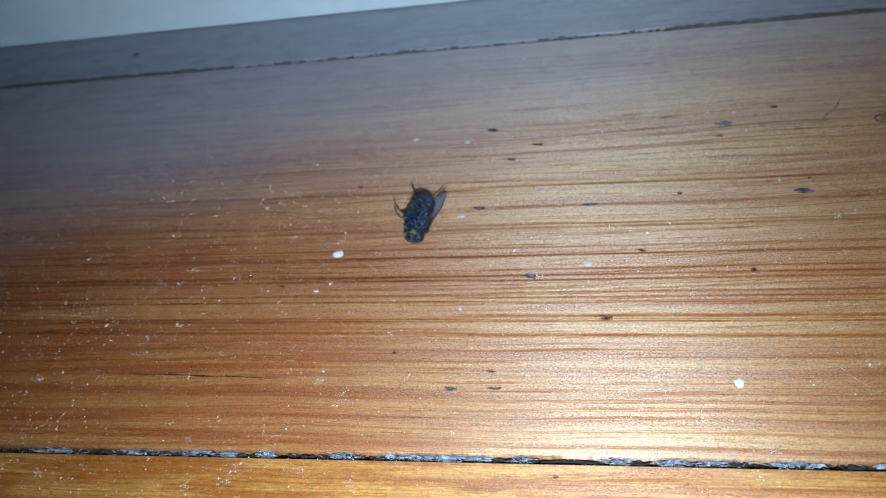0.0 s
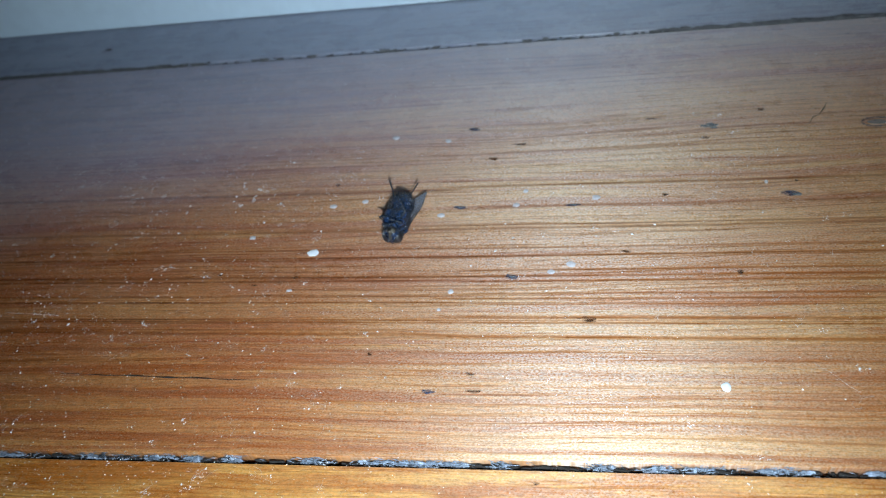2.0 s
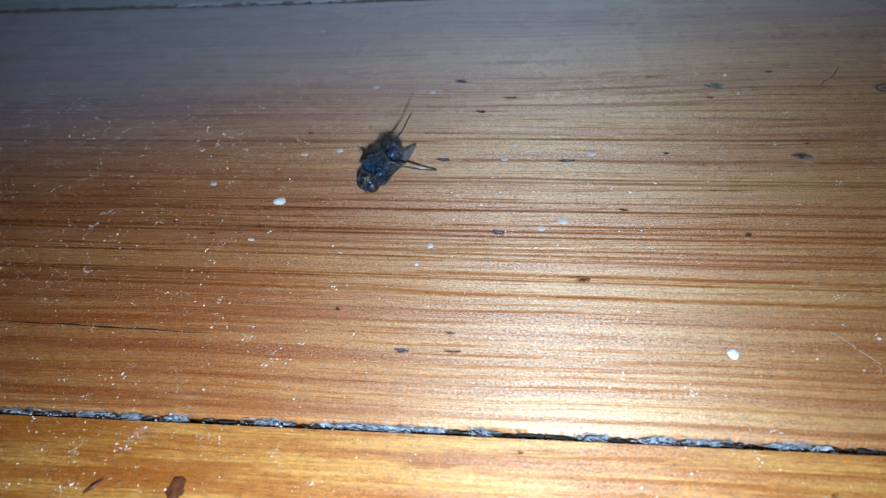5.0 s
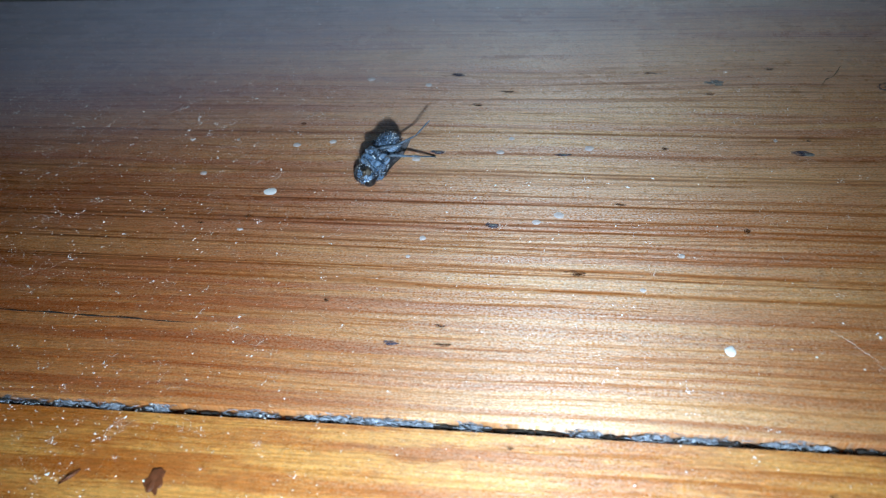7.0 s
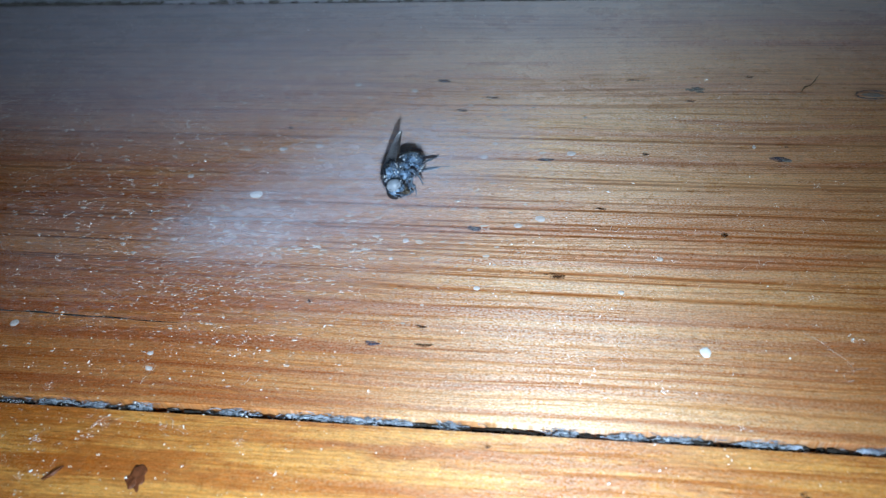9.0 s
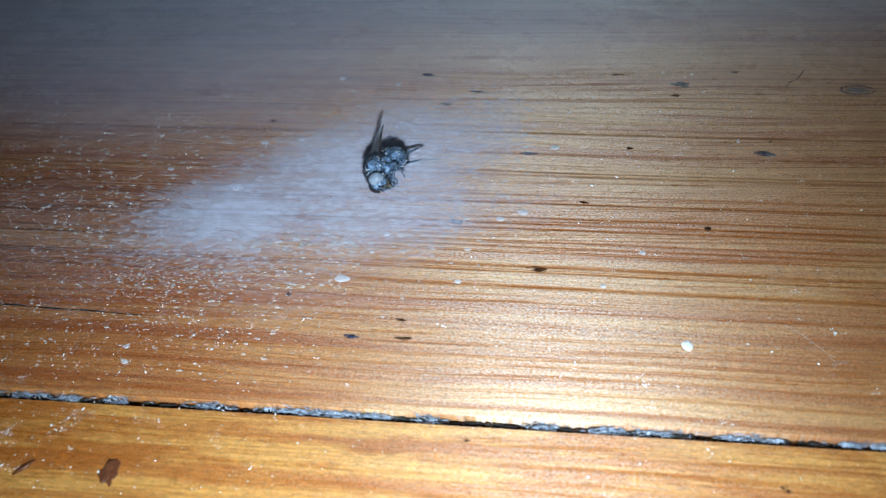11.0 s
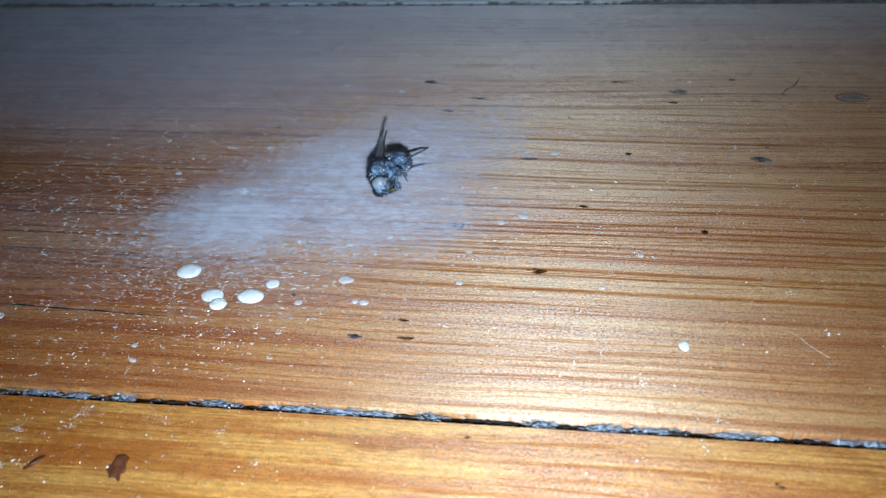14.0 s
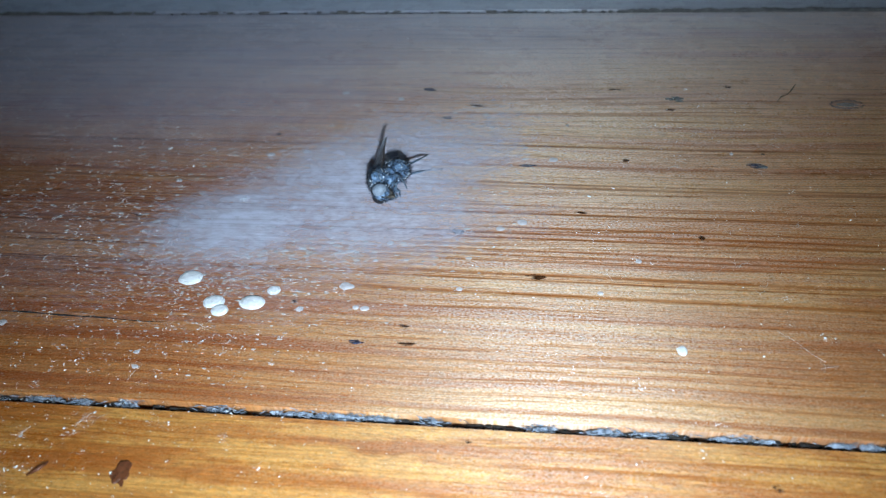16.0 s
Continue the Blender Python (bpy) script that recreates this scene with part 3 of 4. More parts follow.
# ---- milky droplets ----
NOZZLE = Vector((-300, -60, 150))
DROPS = [  # x, y, rx, ry, height (mm), time at which it lands (None: lies there from the start)
    (-20.9, 33.4, 0.95, 0.66, 0.22, None), (-1.8, 40.4, 0.62, 0.44, 0.16, None), (17.8, 30.1, 0.66, 0.52, 0.16, None), (36.0, 10.5, 0.62, 0.66, 0.3, None),
    (-11.4, 58.9, 0.60, 0.50, 0.16, None), (-2.2, 57.4, 0.50, 0.45, 0.14, None), (-23.1, 26.3, 0.48, 0.24, 0.14, None), (-0.4, 22.5, 0.26, 0.28, 0.12, None),
    (11.1, 44.9, 0.40, 0.38, 0.10, None), (46.2, 44.9, 0.28, 0.30, 0.12, None), (-28.7, 44.2, 0.26, 0.28, 0.10, None), (-44.8, 10.1, 0.55, 0.55, 0.2, 7.2),
    (-14.4, 43.9, 0.55, 0.42, 0.14, 0.8), (-19.6, 43.1, 0.58, 0.45, 0.14, 0.8), (1.0, 25.6, 0.42, 0.40, 0.14, 0.9), (15.0, 28.8, 0.56, 0.46, 0.14, 0.7),
    (9.7, 42.0, 0.55, 0.42, 0.12, 0.8), (21.7, 43.0, 0.60, 0.50, 0.14, 0.9), (-31.6, 36.9, 0.50, 0.40, 0.14, 1.0),
    (-23.5, 18.4, 1.60, 1.22, 0.55, 11.3), (-19.2, 14.7, 1.45, 1.05, 0.42, 11.5), (-18.1, 13.4, 1.08, 0.95, 0.50, 11.7), (-14.4, 14.8, 1.62, 1.16, 0.60, 11.4),
    (-12.2, 16.9, 0.86, 0.76, 0.34, 11.6), (-3.3, 18.0, 0.92, 0.62, 0.16, 9.8), (-0.4, 14.6, 0.58, 0.42, 0.16, 11.6), (-1.5, 14.7, 0.42, 0.34, 0.14, 11.6),
    (-8.3, 14.1, 0.46, 0.42, 0.08, 11.5), (10.6, 18.2, 0.40, 0.33, 0.12, 8.0), (27.4, 18.4, 0.36, 0.30, 0.12, 5.6), (32.2, 23.8, 0.40, 0.31, 0.12, 5.7),
    (-25.5, 4.8, 0.44, 0.30, 0.10, 8.6), (-26.1, 6.8, 0.40, 0.30, 0.10, 8.7),
]
drop_rows = []
for k, (x, y, rx, ry, h, land) in enumerate(DROPS):
    bm = bmesh.new()
    blob(bm, 0, 0, rx, ry, h * (0.5 if rx > 1.0 else 0.4), 24, 0.10 if land and land > 10 else 0.2, seed=k * 1.31)
    rest = pose(x * MM, y * MM, (top_z(y) + 0.003) * MM)
    big = rx > 1.0 or k in (0, 3, 23)
    ob = tagged(part("droplet", bm, DROP if big or k == 3 else DROP_THIN, m=rest), "large domed milk-white droplet on the board" if big else "small flat milk-white droplet on the board", "droplet", "milky droplets on the boards")
    if land is not None:
        src = NOZZLE + Vector((k * 3.0, k * 2.0, 0))
        start = pose(src.x * MM, src.y * MM, src.z * MM)
        wait = pose(src.x * MM, src.y * MM, (top_z(src.y) + 0.003) * MM)
        drop_rows.append((ob, [(0.0, wait), (land - 0.4, wait), (land - 0.13, start), (land, rest), (16.0, rest)]))

# ---- settled spray: thin milky films, one after another ----
def film_cover(lobes, strength, fine):
    def cover(f):
        co = f.coords()
        total = None
        for x, y, rx, ry, turn, weight in lobes:
            d = f.vec("SUBTRACT", co, (x * MM, y * MM, 0.0))
            rot = f.t.nodes.new("ShaderNodeVectorRotate")
            rot.rotation_type = "Z_AXIS"
            rot.inputs["Angle"].default_value = radians(-turn)
            f.put(rot.inputs["Vector"], d)
            r = f.vec("LENGTH", f.vec("MULTIPLY", rot.outputs[0], (1000.0 / rx, 1000.0 / ry, 0.0)))
            wob = f.math("MULTIPLY", f.math("SUBTRACT", f.noise(co, 110.0, 4.0, 0.6), 0.5), 0.7)
            k = f.range(f.math("ADD", r, wob), 1.5, 0.0, 0.0, weight, True)
            total = k if total is None else f.math("MAXIMUM", total, k)
        speck = f.noise(f.vec("MULTIPLY", co, (700.0, 1500.0, 1.0)), 1.0, 4.0, 0.6)
        cloud = f.noise(f.vec("MULTIPLY", co, (240.0, 520.0, 1.0)), 1.0, 4.0, 0.6)
        ridge = f.noise(f.vec("MULTIPLY", co, (40.0, 1500.0, 1.0)), 1.0, 3.0, 0.6)
        total = f.range(f.math("ADD", speck, f.math("MULTIPLY_ADD", total, 1.0, -0.5)), 0.25, 1.05)
        total = f.math("MULTIPLY", total, f.range(cloud, 0.34, 0.62, fine, 1.0))
        total = f.math("MULTIPLY", total, f.range(ridge, 0.46, 0.66, 1.0, 0.68))
        return f.math("MULTIPLY", total, strength, clamp=True)
    return cover


FILMS = [  # lobes (place, half-axes, turn, weight), strength, floor of the mottling, times of settling, height
    # first film's second lobe lays the hanging mist's haze onto the boards
    ([(-8, 34, 34, 20, 24, 1.0), (-30, 56, 40, 20, 8, 1.0), (-42, 24, 40, 22, 4, 0.5), (-10, 16, 30, 10, 4, 0.4)], 0.30, 0.65, 6.8, 7.15, 0.44),
    ([(-20, 28.5, 16, 9, 12, 1.0), (-3, 42, 24, 13, 24, 1.0)], 0.42, 0.6, 7.6, 7.95, 0.47),
    ([(-19, 28.8, 15, 8, 10, 1.1), (-5, 37, 24, 12, 28, 1.0), (0, 29, 20, 8, 6, 0.9), (2, 43, 22, 12, 22, 0.75), (-20, 25, 30, 12, 4, 0.45)], 0.64, 0.6, 9.1, 9.4, 0.50),
]
film_rows = []
for lobes, strength, fine, t0, t1, z in FILMS:
    m = see_through("milky_film", (0.82, 0.82, 0.99), 0.5, film_cover(lobes, strength, fine))
    x0, y1 = min(x - 1.4 * rx for x, y, rx, ry, a, w in lobes), max(y + 1.6 * ry for x, y, rx, ry, a, w in lobes)
    verts = [(x0 + (44 - x0) * i / 16, 8 + (y1 - 8) * j / 12, 0.0) for i in range(17) for j in range(13)]
    faces = [(i * 13 + j, (i + 1) * 13 + j, (i + 1) * 13 + j + 1, i * 13 + j + 1) for i in range(16) for j in range(12)]
    ob = tagged(new("spray_film", mesh_of("spray_film", verts, faces, m)), "thin milky film of settled spray on the boards", "film", kind="stuff")
    rest, up = pose(0, 0, z * MM), pose(-0.45, -0.02, z * MM)
    ob.matrix_basis = rest
    film_rows.append((ob, [(0.0, up), (t0, up), (t1, rest), (16.0, rest)]))

# speckles of spray, landing in three showers
speck_rows = []
for s, (count, t0) in enumerate(((2000, 7.15), (2900, 8.1), (3400, 9.2))):
    rng = random.Random(40 + s)
    bm = bmesh.new()
    for k in range(count):
        c = rng.choice(((-20, 26, 13, 8), (-20, 20, 17, 7), (2, 25, 13, 6), (-2, 42, 18, 12), (-24, 14, 26, 10), (-42, 30, 20, 14)))
        x, y = rng.gauss(c[0], c[2] * 0.62), rng.gauss(c[1], c[3] * 0.62)
        if y < 3 or (x > -2 and y < 31 and rng.random() < 0.75):
            continue
        r = 0.055 + (0.22 if y > 22 else 0.12) * rng.random() ** 5
        blob(bm, x, y, r * rng.uniform(1.3, 2.6), r, 0.04, 6, 0.4, z=top_z(y) - 0.004, seed=k * 0.7)
    mat = see_through("spray_speck", (0.95, 0.90, 0.86), 0.4, lambda f: f.range(f.island(), 0.0, 1.0, 0.10, 0.50))
    ob = tagged(part("spray_specks", bm, mat), "shower of fine milky spray specks on the boards", "droplets", kind="stuff")
    rest, wait, up = pose(0, 0, 0), pose(-0.35, -0.17, 0), pose(-0.25, -0.1, 0.3)
    ob.matrix_basis = rest
    speck_rows.append((ob, [(0.0, wait), (t0 - 0.5, wait), (t0 - 0.15, up), (t0, rest), (16.0, rest)]))

# ---- the fly ----
CHITIN = Mat("blue_black_chitin")
n = CHITIN.noise(CHITIN.coords(), 2200.0, 3.0)
CHITIN.set(Base_Color=CHITIN.ramp(n, (0.35, (0.004, 0.009, 0.022)), (0.66, (0.035, 0.10, 0.26))), Metallic=0.6, Roughness=CHITIN.range(n, 0.3, 0.7, 0.16, 0.34), Coat_Weight=0.6, Coat_Roughness=0.12)
CHITIN.bump(n, 1.0, 0.0007)
LEG = plain("black_leg", (0.012, 0.016, 0.026), 0.32, vary=0.6, scale=3000.0, bump=0.8, deep=0.0002, Specular_IOR_Level=0.7)
HAIR = plain("black_bristle", (0.016, 0.019, 0.028), 0.45, Specular_IOR_Level=0.4)
EYE = plain("brown_eye", (0.014, 0.011, 0.012), 0.45, vary=0.3, scale=6000.0, bump=0.5, deep=0.00003)
FACE = plain("tan_face", (0.07, 0.055, 0.04), 0.5, vary=0.4, scale=3500.0)
WING = Mat("smoky_wing")
WING.set(Base_Color=(0.19, 0.19, 0.22), Roughness=0.26, Alpha=WING.range(WING.noise(WING.coords(), 900.0), 0.3, 0.7, 0.46, 0.64), Specular_IOR_Level=0.6)
VEIN = plain("wing_vein", (0.03, 0.022, 0.018), 0.4)
# beads of spray, their bright highlights put into a whitish colour
WATER = Mat("whitened_droplet")
WATER.set(Base_Color=(0.80, 0.85, 0.92), Roughness=0.08, IOR=1.33, Transmission_Weight=0.25, Specular_IOR_Level=0.8)

fly = tagged(new("fly"), "dark bluebottle fly lying on the boards, stirring its legs", "fly")


def on_ellipsoid(rng, c, r):
    d = Vector((rng.gauss(0, 1), rng.gauss(0, 1), rng.gauss(0, 1))).normalized()
    p = Vector((d.x * r[0], d.y * r[1], d.z * r[2]))
    nrm = Vector((d.x / r[0], d.y / r[1], d.z / r[2])).normalized()
    return Vector(c) + p, nrm


THORAX = ((0, 0, 0), (1.75, 2.2, 1.75))
ABDOMEN = ((0, 1.9, 0), (1.7, 2.15, 1.5))      # in the abdomen's own space, whose origin is the waist
HEAD = ((0, -2.6, 0.0), (1.35, 0.95, 1.2))


PLATES = [(c, r) for s in (-1, 1) for c, r in (((s * 0.9, -0.9, -1.15), (0.8, 0.8, 0.75)), ((s * 0.9, 0.5, -1.2), (0.8, 0.9, 0.7)), ((s * 1.3, -0.6, 0.8), (0.6, 0.8, 0.6)))] + [((0, 1.7, 0.95), (1.05, 0.8, 0.7))]


def lump(c, r, grow=0.0, seed=0.0):
    """An uneven plate of the body; grow: mm added all round."""
    bm = bmesh.new()
    ball(bm, c, tuple(x + grow for x in r), 3, wobble=0.16, scale=2.2, seed=seed)
    return bm


bm = bmesh.new()
ball(bm, *THORAX, 4, wobble=0.06, scale=2.4)
thorax = part("thorax", bm, CHITIN.m, fly, "blue-black bristly thorax")
for k, (c, r) in enumerate(PLATES):
    part("side_plate", lump(c, r, 0, k), CHITIN.m, thorax)

bm = bmesh.new()
for v in ball(bm, *ABDOMEN, 4, wobble=0.03, scale=2):
    y = v.co.y
    seam = min(abs(y - q) for q in (1.0, 2.0, 3.0, 3.9))
    f = 1 - 0.075 * math.exp(-(seam / 0.14) ** 2)
    v.co.x, v.co.z = v.co.x * f, v.co.z * f
abdomen = part("abdomen", bm, CHITIN.m, fly, "shiny segmented blue abdomen", pose(0, 1.35 * MM, -0.1 * MM))
bm = bmesh.new()
ball(bm, *HEAD, 3, wobble=0.05, scale=2)
head = part("head", bm, CHITIN.m, fly, "black head")
for s in (-1, 1):
    bm = bmesh.new()
    ball(bm, (s * 0.60, -2.65, 0.25), (0.98, 0.86, 1.06), 3)
    part("eye", bm, EYE, head, "large brown compound eye")
bm = bmesh.new()
ball(bm, (0, -3.15, -0.35), (0.42, 0.38, 0.7), 3, wobble=0.5, scale=3)
part("face", bm, FACE, head, "tan face plate")
bm = bmesh.new()
tube(bm, [(0, -3.1, -0.9), (0, -3.2, -1.4), (0, -3.25, -1.7)], [0.30, 0.22, 0.28], 8)
ball(bm, (0, -2.6, -0.95), (0.7, 0.65, 0.5), 3, wobble=0.6, scale=4)
part("proboscis", bm, FACE, head, "brown mouth parts")
for s in (-1, 1):
    bm = bmesh.new()
    tube(bm, [(s * 0.2, -3.5, 0.1), (s * 0.28, -3.75, -0.2), (s * 0.32, -3.8, -0.5)], [0.1, 0.13, 0.08], 6)
    part("antenna", bm, LEG, head)


def bristles(parent, c, r, count, length, seed, lo=0.012):
    rng = random.Random(seed)
    bm = bmesh.new()
    for _ in range(count):
        p, nrm = on_ellipsoid(rng, c, r)
        d = (nrm + Vector((rng.uniform(-0.3, 0.3), 0.7 + rng.uniform(-0.2, 0.3), rng.uniform(-0.3, 0.3)))).normalized()
        q = p + d * length * rng.uniform(0.5, 1.2)
        a, b = d.orthogonal().normalized() * lo * 2, d.cross(d.orthogonal()).normalized() * lo * 2
        vs = [bm.verts.new(p + a), bm.verts.new(p - a * 0.5 + b), bm.verts.new(p - a * 0.5 - b), bm.verts.new(q)]
        for i, j in ((0, 1), (1, 2), (2, 0)):
            bm.faces.new((vs[i], vs[j], vs[3]))
    tagged(part("bristles", bm, HAIR, parent, smooth=False), kind="stuff")


# white grains set on the body for both its dust specks and its glints
for host, (c, r), count, seed in ((thorax, THORAX, 170, 5), (abdomen, ABDOMEN, 100, 6)):
    rng = random.Random(seed)
    bm = bmesh.new()
    for _ in range(count):
        p, nrm = on_ellipsoid(rng, c, tuple(x * 1.04 for x in r))
        ball(bm, p, (rng.uniform(0.02, 0.05),) * 3, 1, wobble=0.5, scale=3)
    tagged(part("dust_grains", bm, DUST, host, "white grains for dust specks and glints in the bristles", smooth=False), kind="stuff")
bristles(thorax, *THORAX, 1700, 0.75, 1)
bristles(abdomen, *ABDOMEN, 1300, 0.6, 2)
bristles(head, *HEAD, 700, 0.6, 3)


def wing(side, L, Wd):
    """A wing in its own space: hinge at the origin, tip along +y, flat in xy; side: +1 spreads the trailing edge to -x."""
    n, out = 15, []
    for i in range(n + 1):
        f = i / n
        lead = 0.25 + 0.5 * math.sin(math.pi * min(1, f * 1.15) * 0.5) - 0.65 * f ** 3.0
        trail = -Wd * math.sin(math.pi * f ** 0.75) ** 0.55 if 0 < f < 1 else 0
        out.append((f * L, lead * 0.9, 0.9 * lead + trail if i < n else lead * 0.9 - 0.05))
    bm = bmesh.new()
    grid = []
    for y, a, b in out:
        row = []
        for k in range(7):
            u = k / 6
            x = a + (b - a) * u
            z = 0.22 * math.sin(u * math.pi) + 0.10 * math.sin(y * 1.2 + u * 3) + 0.03 * math.sin(u * 20)
            row.append((side * x, y, z))
        grid.append(row)
    top = [[bm.verts.new((x, y, z + 0.015)) for x, y, z in r] for r in grid]
    bot = [[bm.verts.new((x, y, z - 0.015)) for x, y, z in r] for r in grid]
    for i in range(n):
        for k in range(6):
            bm.faces.new((top[i][k], top[i][k + 1], top[i + 1][k + 1], top[i + 1][k]))
            bm.faces.new((bot[i][k], bot[i + 1][k], bot[i + 1][k + 1], bot[i][k + 1]))
    ob = part("wing", bm, WING.m, fly, "smoky translucent veined wing")
    for u0, u1, r0, f1 in ((0.0, 0.0, 0.09, 1.0), (0.12, 0.22, 0.05, 0.97), (0.2, 0.5, 0.045, 0.9), (0.3, 0.75, 0.04, 0.75), (0.1, 0.08, 0.06, 0.8)):
        vb, pts = bmesh.new(), []
        for i in range(0, int(n * f1) + 1):
            u = u0 + (u1 - u0) * i / n
            k = min(5, int(u * 6))
            a, b = Vector(grid[i][k]), Vector(grid[i][k + 1])
            pts.append(a.lerp(b, u * 6 - k))
        tube(vb, pts, [r0 * (1 - 0.6 * i / len(pts)) for i in range(len(pts))], 5)
        part("vein", vb, VEIN, ob)
    return ob


wing_a, wing_b = wing(-1, 6.0, 2.5), wing(1, 7.2, 2.8)


leg_coats = []
LEG_WET = see_through("wet_leg_coat", (0.16, 0.23, 0.33), 0.3, lambda f: f.range(f.noise(f.coords(), 900.0, 4.0, 0.65), 0.36, 0.62, 0.15, 0.65))


def leg(lengths, bends, thick):
    """A leg from its hip at the origin, first along +z, bending towards +y at the knees."""
    pts, rad, p, a = [], [], Vector((0, 0, 0)), 0.0
    for i, (l, b) in enumerate(zip(lengths, bends)):
        a += b
        d = Vector((0, math.sin(a), math.cos(a)))
        steps = 4
        for k in range(steps):
            f = k / steps
            pts.append(p + d * l * f)
            rad.append(thick * (1.0, 0.62, 0.36)[i] * (1 + 0.25 * math.sin(math.pi * f)) * (1 + (0.25 if i == 2 and k % 2 else 0)))
        p = p + d * l
    pts.append(p)
    rad.append(thick * 0.35)
    bm = bmesh.new()
    tube(bm, pts, rad, 7)
    rng = random.Random(int(sum(lengths) * 100))
    for k in range(40):
        i = rng.randint(1, len(pts) - 2)
        c = pts[i].lerp(pts[i + 1], rng.random())
        d = Vector((rng.uniform(-1, 1), rng.uniform(-1, 1), 0.8)).normalized()
        tube(bm, [c, c + d * rng.uniform(0.2, 0.45)], [0.025, 0.006], 3)
    for s in (-1, 1):
        tube(bm, [p, p + Vector((s * 0.18, 0.12, 0.12))], [0.05, 0.02], 3)
    ob = part("leg", bm, LEG, fly)
    # white grains stand for specks and painted glints along the leg
    bm = bmesh.new()
    for k in range(12):
        i = rng.randint(3, len(pts) - 2)
        c = pts[i].lerp(pts[i + 1], rng.random()) + Vector((rng.uniform(-1, 1), rng.uniform(-1, 1), 0)) * rad[i] * 0.9
        ball(bm, c, (0.035, 0.035, 0.035), 1)
    tagged(part("dust_grains", bm, DUST, ob, "white grains for dust specks and glints", smooth=False), kind="stuff")
    bm = bmesh.new()
    tube(bm, pts[1:], [r * 1.12 for r in rad[1:]], 7)
    for k in range(14):
        i = rng.randint(2, len(pts) - 2)
        ball(bm, pts[i].lerp(pts[i + 1], rng.random()), (rad[i] * 1.15,) * 3, 1)
    leg_coats.append(part("wet_coat", bm, LEG_WET, ob, "milky wet coat"))
    return ob


LEGS = {  # hip in the fly's space (mm), segment lengths, bends
    "hind_a": ((0.8, 0.9, -1.6), (2.9, 2.9, 2.7), (0.0, 0.30, 0.35)), "hind_b": ((-0.8, 0.9, -1.6), (2.7, 2.6, 2.3), (0.0, 0.35, 0.3)),
    "mid_a": ((1.1, -0.2, -1.4), (1.25, 1.2, 1.0), (0.0, 0.9, 0.4)), "mid_b": ((-1.1, -0.2, -1.4), (1.2, 1.2, 1.0), (0.0, 0.9, 0.4)),
    "fore_a": ((0.8, -1.4, -1.2), (1.15, 1.1, 0.9), (0.0, 1.8, 0.5)), "fore_b": ((-0.8, -1.4, -1.2), (1.15, 1.1, 0.9), (0.0, 1.8, 0.5)),
}
legs = {k: leg(l, b, 0.19) for k, (h, l, b) in LEGS.items()}

# wet coat that settles on the fly with the spray
rng = random.Random(77)
coat = {}
wet = Mat("wet_coat")
n = wet.noise(wet.coords(), 1100.0, 4.0, 0.65)
wet.set(Base_Color=wet.ramp(n, (0.35, (0.10, 0.18, 0.31)), (0.65, (0.22, 0.32, 0.47))), Roughness=0.22, Alpha=wet.range(n, 0.36, 0.60, 0.30, 0.92))
wet.bump(n, 0.8, 0.0003)
WET = wet.m
for k, (c, r) in enumerate(PLATES):
    coat["plate%d" % k] = part("wet_coat", lump(c, r, 0.05, k), WET, thorax, "milky wet coat")
for name, host, (c, r), count in (("thorax", thorax, THORAX, 260), ("abdomen", abdomen, ABDOMEN, 140), ("head", head, HEAD, 50)):
    bm = bmesh.new()
    for _ in range(count):
        p, nrm = on_ellipsoid(rng, c, tuple(x * 1.03 for x in r))
        s = 0.05 + 0.11 * rng.random() ** 2
        ball(bm, p, (s, s, s), 1)
    coat[name] = tagged(part("wet_beads", bm, WATER.m, host, "beads of spray whitened for their sparkle"), kind="stuff")
    bm = bmesh.new()
    ball(bm, c, tuple(x * 1.035 for x in r), 4, wobble=0.06, scale=2.4)
    m = WET
    coat[name + "_skin"] = part("wet_coat", bm, m, host, "milky wet coat")
bm = bmesh.new()      # on the eye that ends uppermost
ball(bm, (0.60, -2.65, 0.25), (1.01, 0.89, 1.09), 3)
eye_coat = coat["eye"] = part("wet_coat", bm, see_through("wet_eye_coat", (0.30, 0.35, 0.43), 0.25, lambda f: f.range(f.noise(f.coords(), 900.0, 3.0), 0.3, 0.7, 0.55, 0.85)), head, "milky wet coat")

# ---- what moves ----
FLY_ROWS = [  # seconds; x, y, z of the thorax (mm); pitch, roll, turn
    (0.0, -8.2, 37.8, 2.1, 0, 180, -6), (1.5, -8.1, 37.8, 2.1, 0, 180, -6), (2.1, -8.1, 37.5, 2.1, 0, 181, -6), (2.5, -8.2, 37.3, 2.1, 0, 182, -7),
    (3.0, -8.0, 37.5, 2.1, 0, 184, -9), (3.5, -7.6, 37.6, 2.1, 0, 186, -13), (4.0, -7.7, 37.4, 2.1, 0, 186, -15), (5.0, -7.6, 37.7, 2.1, 0, 188, -20),
    (5.6, -7.5, 37.7, 2.1, 0, 189, -20), (6.8, -7.1, 37.4, 2.1, 0, 196, -20), (7.3, -6.4, 37.2, 2.1, 0, 205, -18), (7.5, -5.9, 37.2, 2.15, 0, 215, -15),
    (7.7, -4.5, 36.8, 2.2, 0, 240, -8), (8.0, -2.2, 36.3, 2.2, 0, 268, 4), (8.5, -1.6, 35.9, 2.1, 0, 274, 9), (9.0, -1.6, 35.8, 2.05, 0, 276, 10),
    (12.0, -1.6, 35.7, 2.05, 0, 277, 11), (16.0, -1.6, 35.7, 2.05, 0, 277, 11),
]


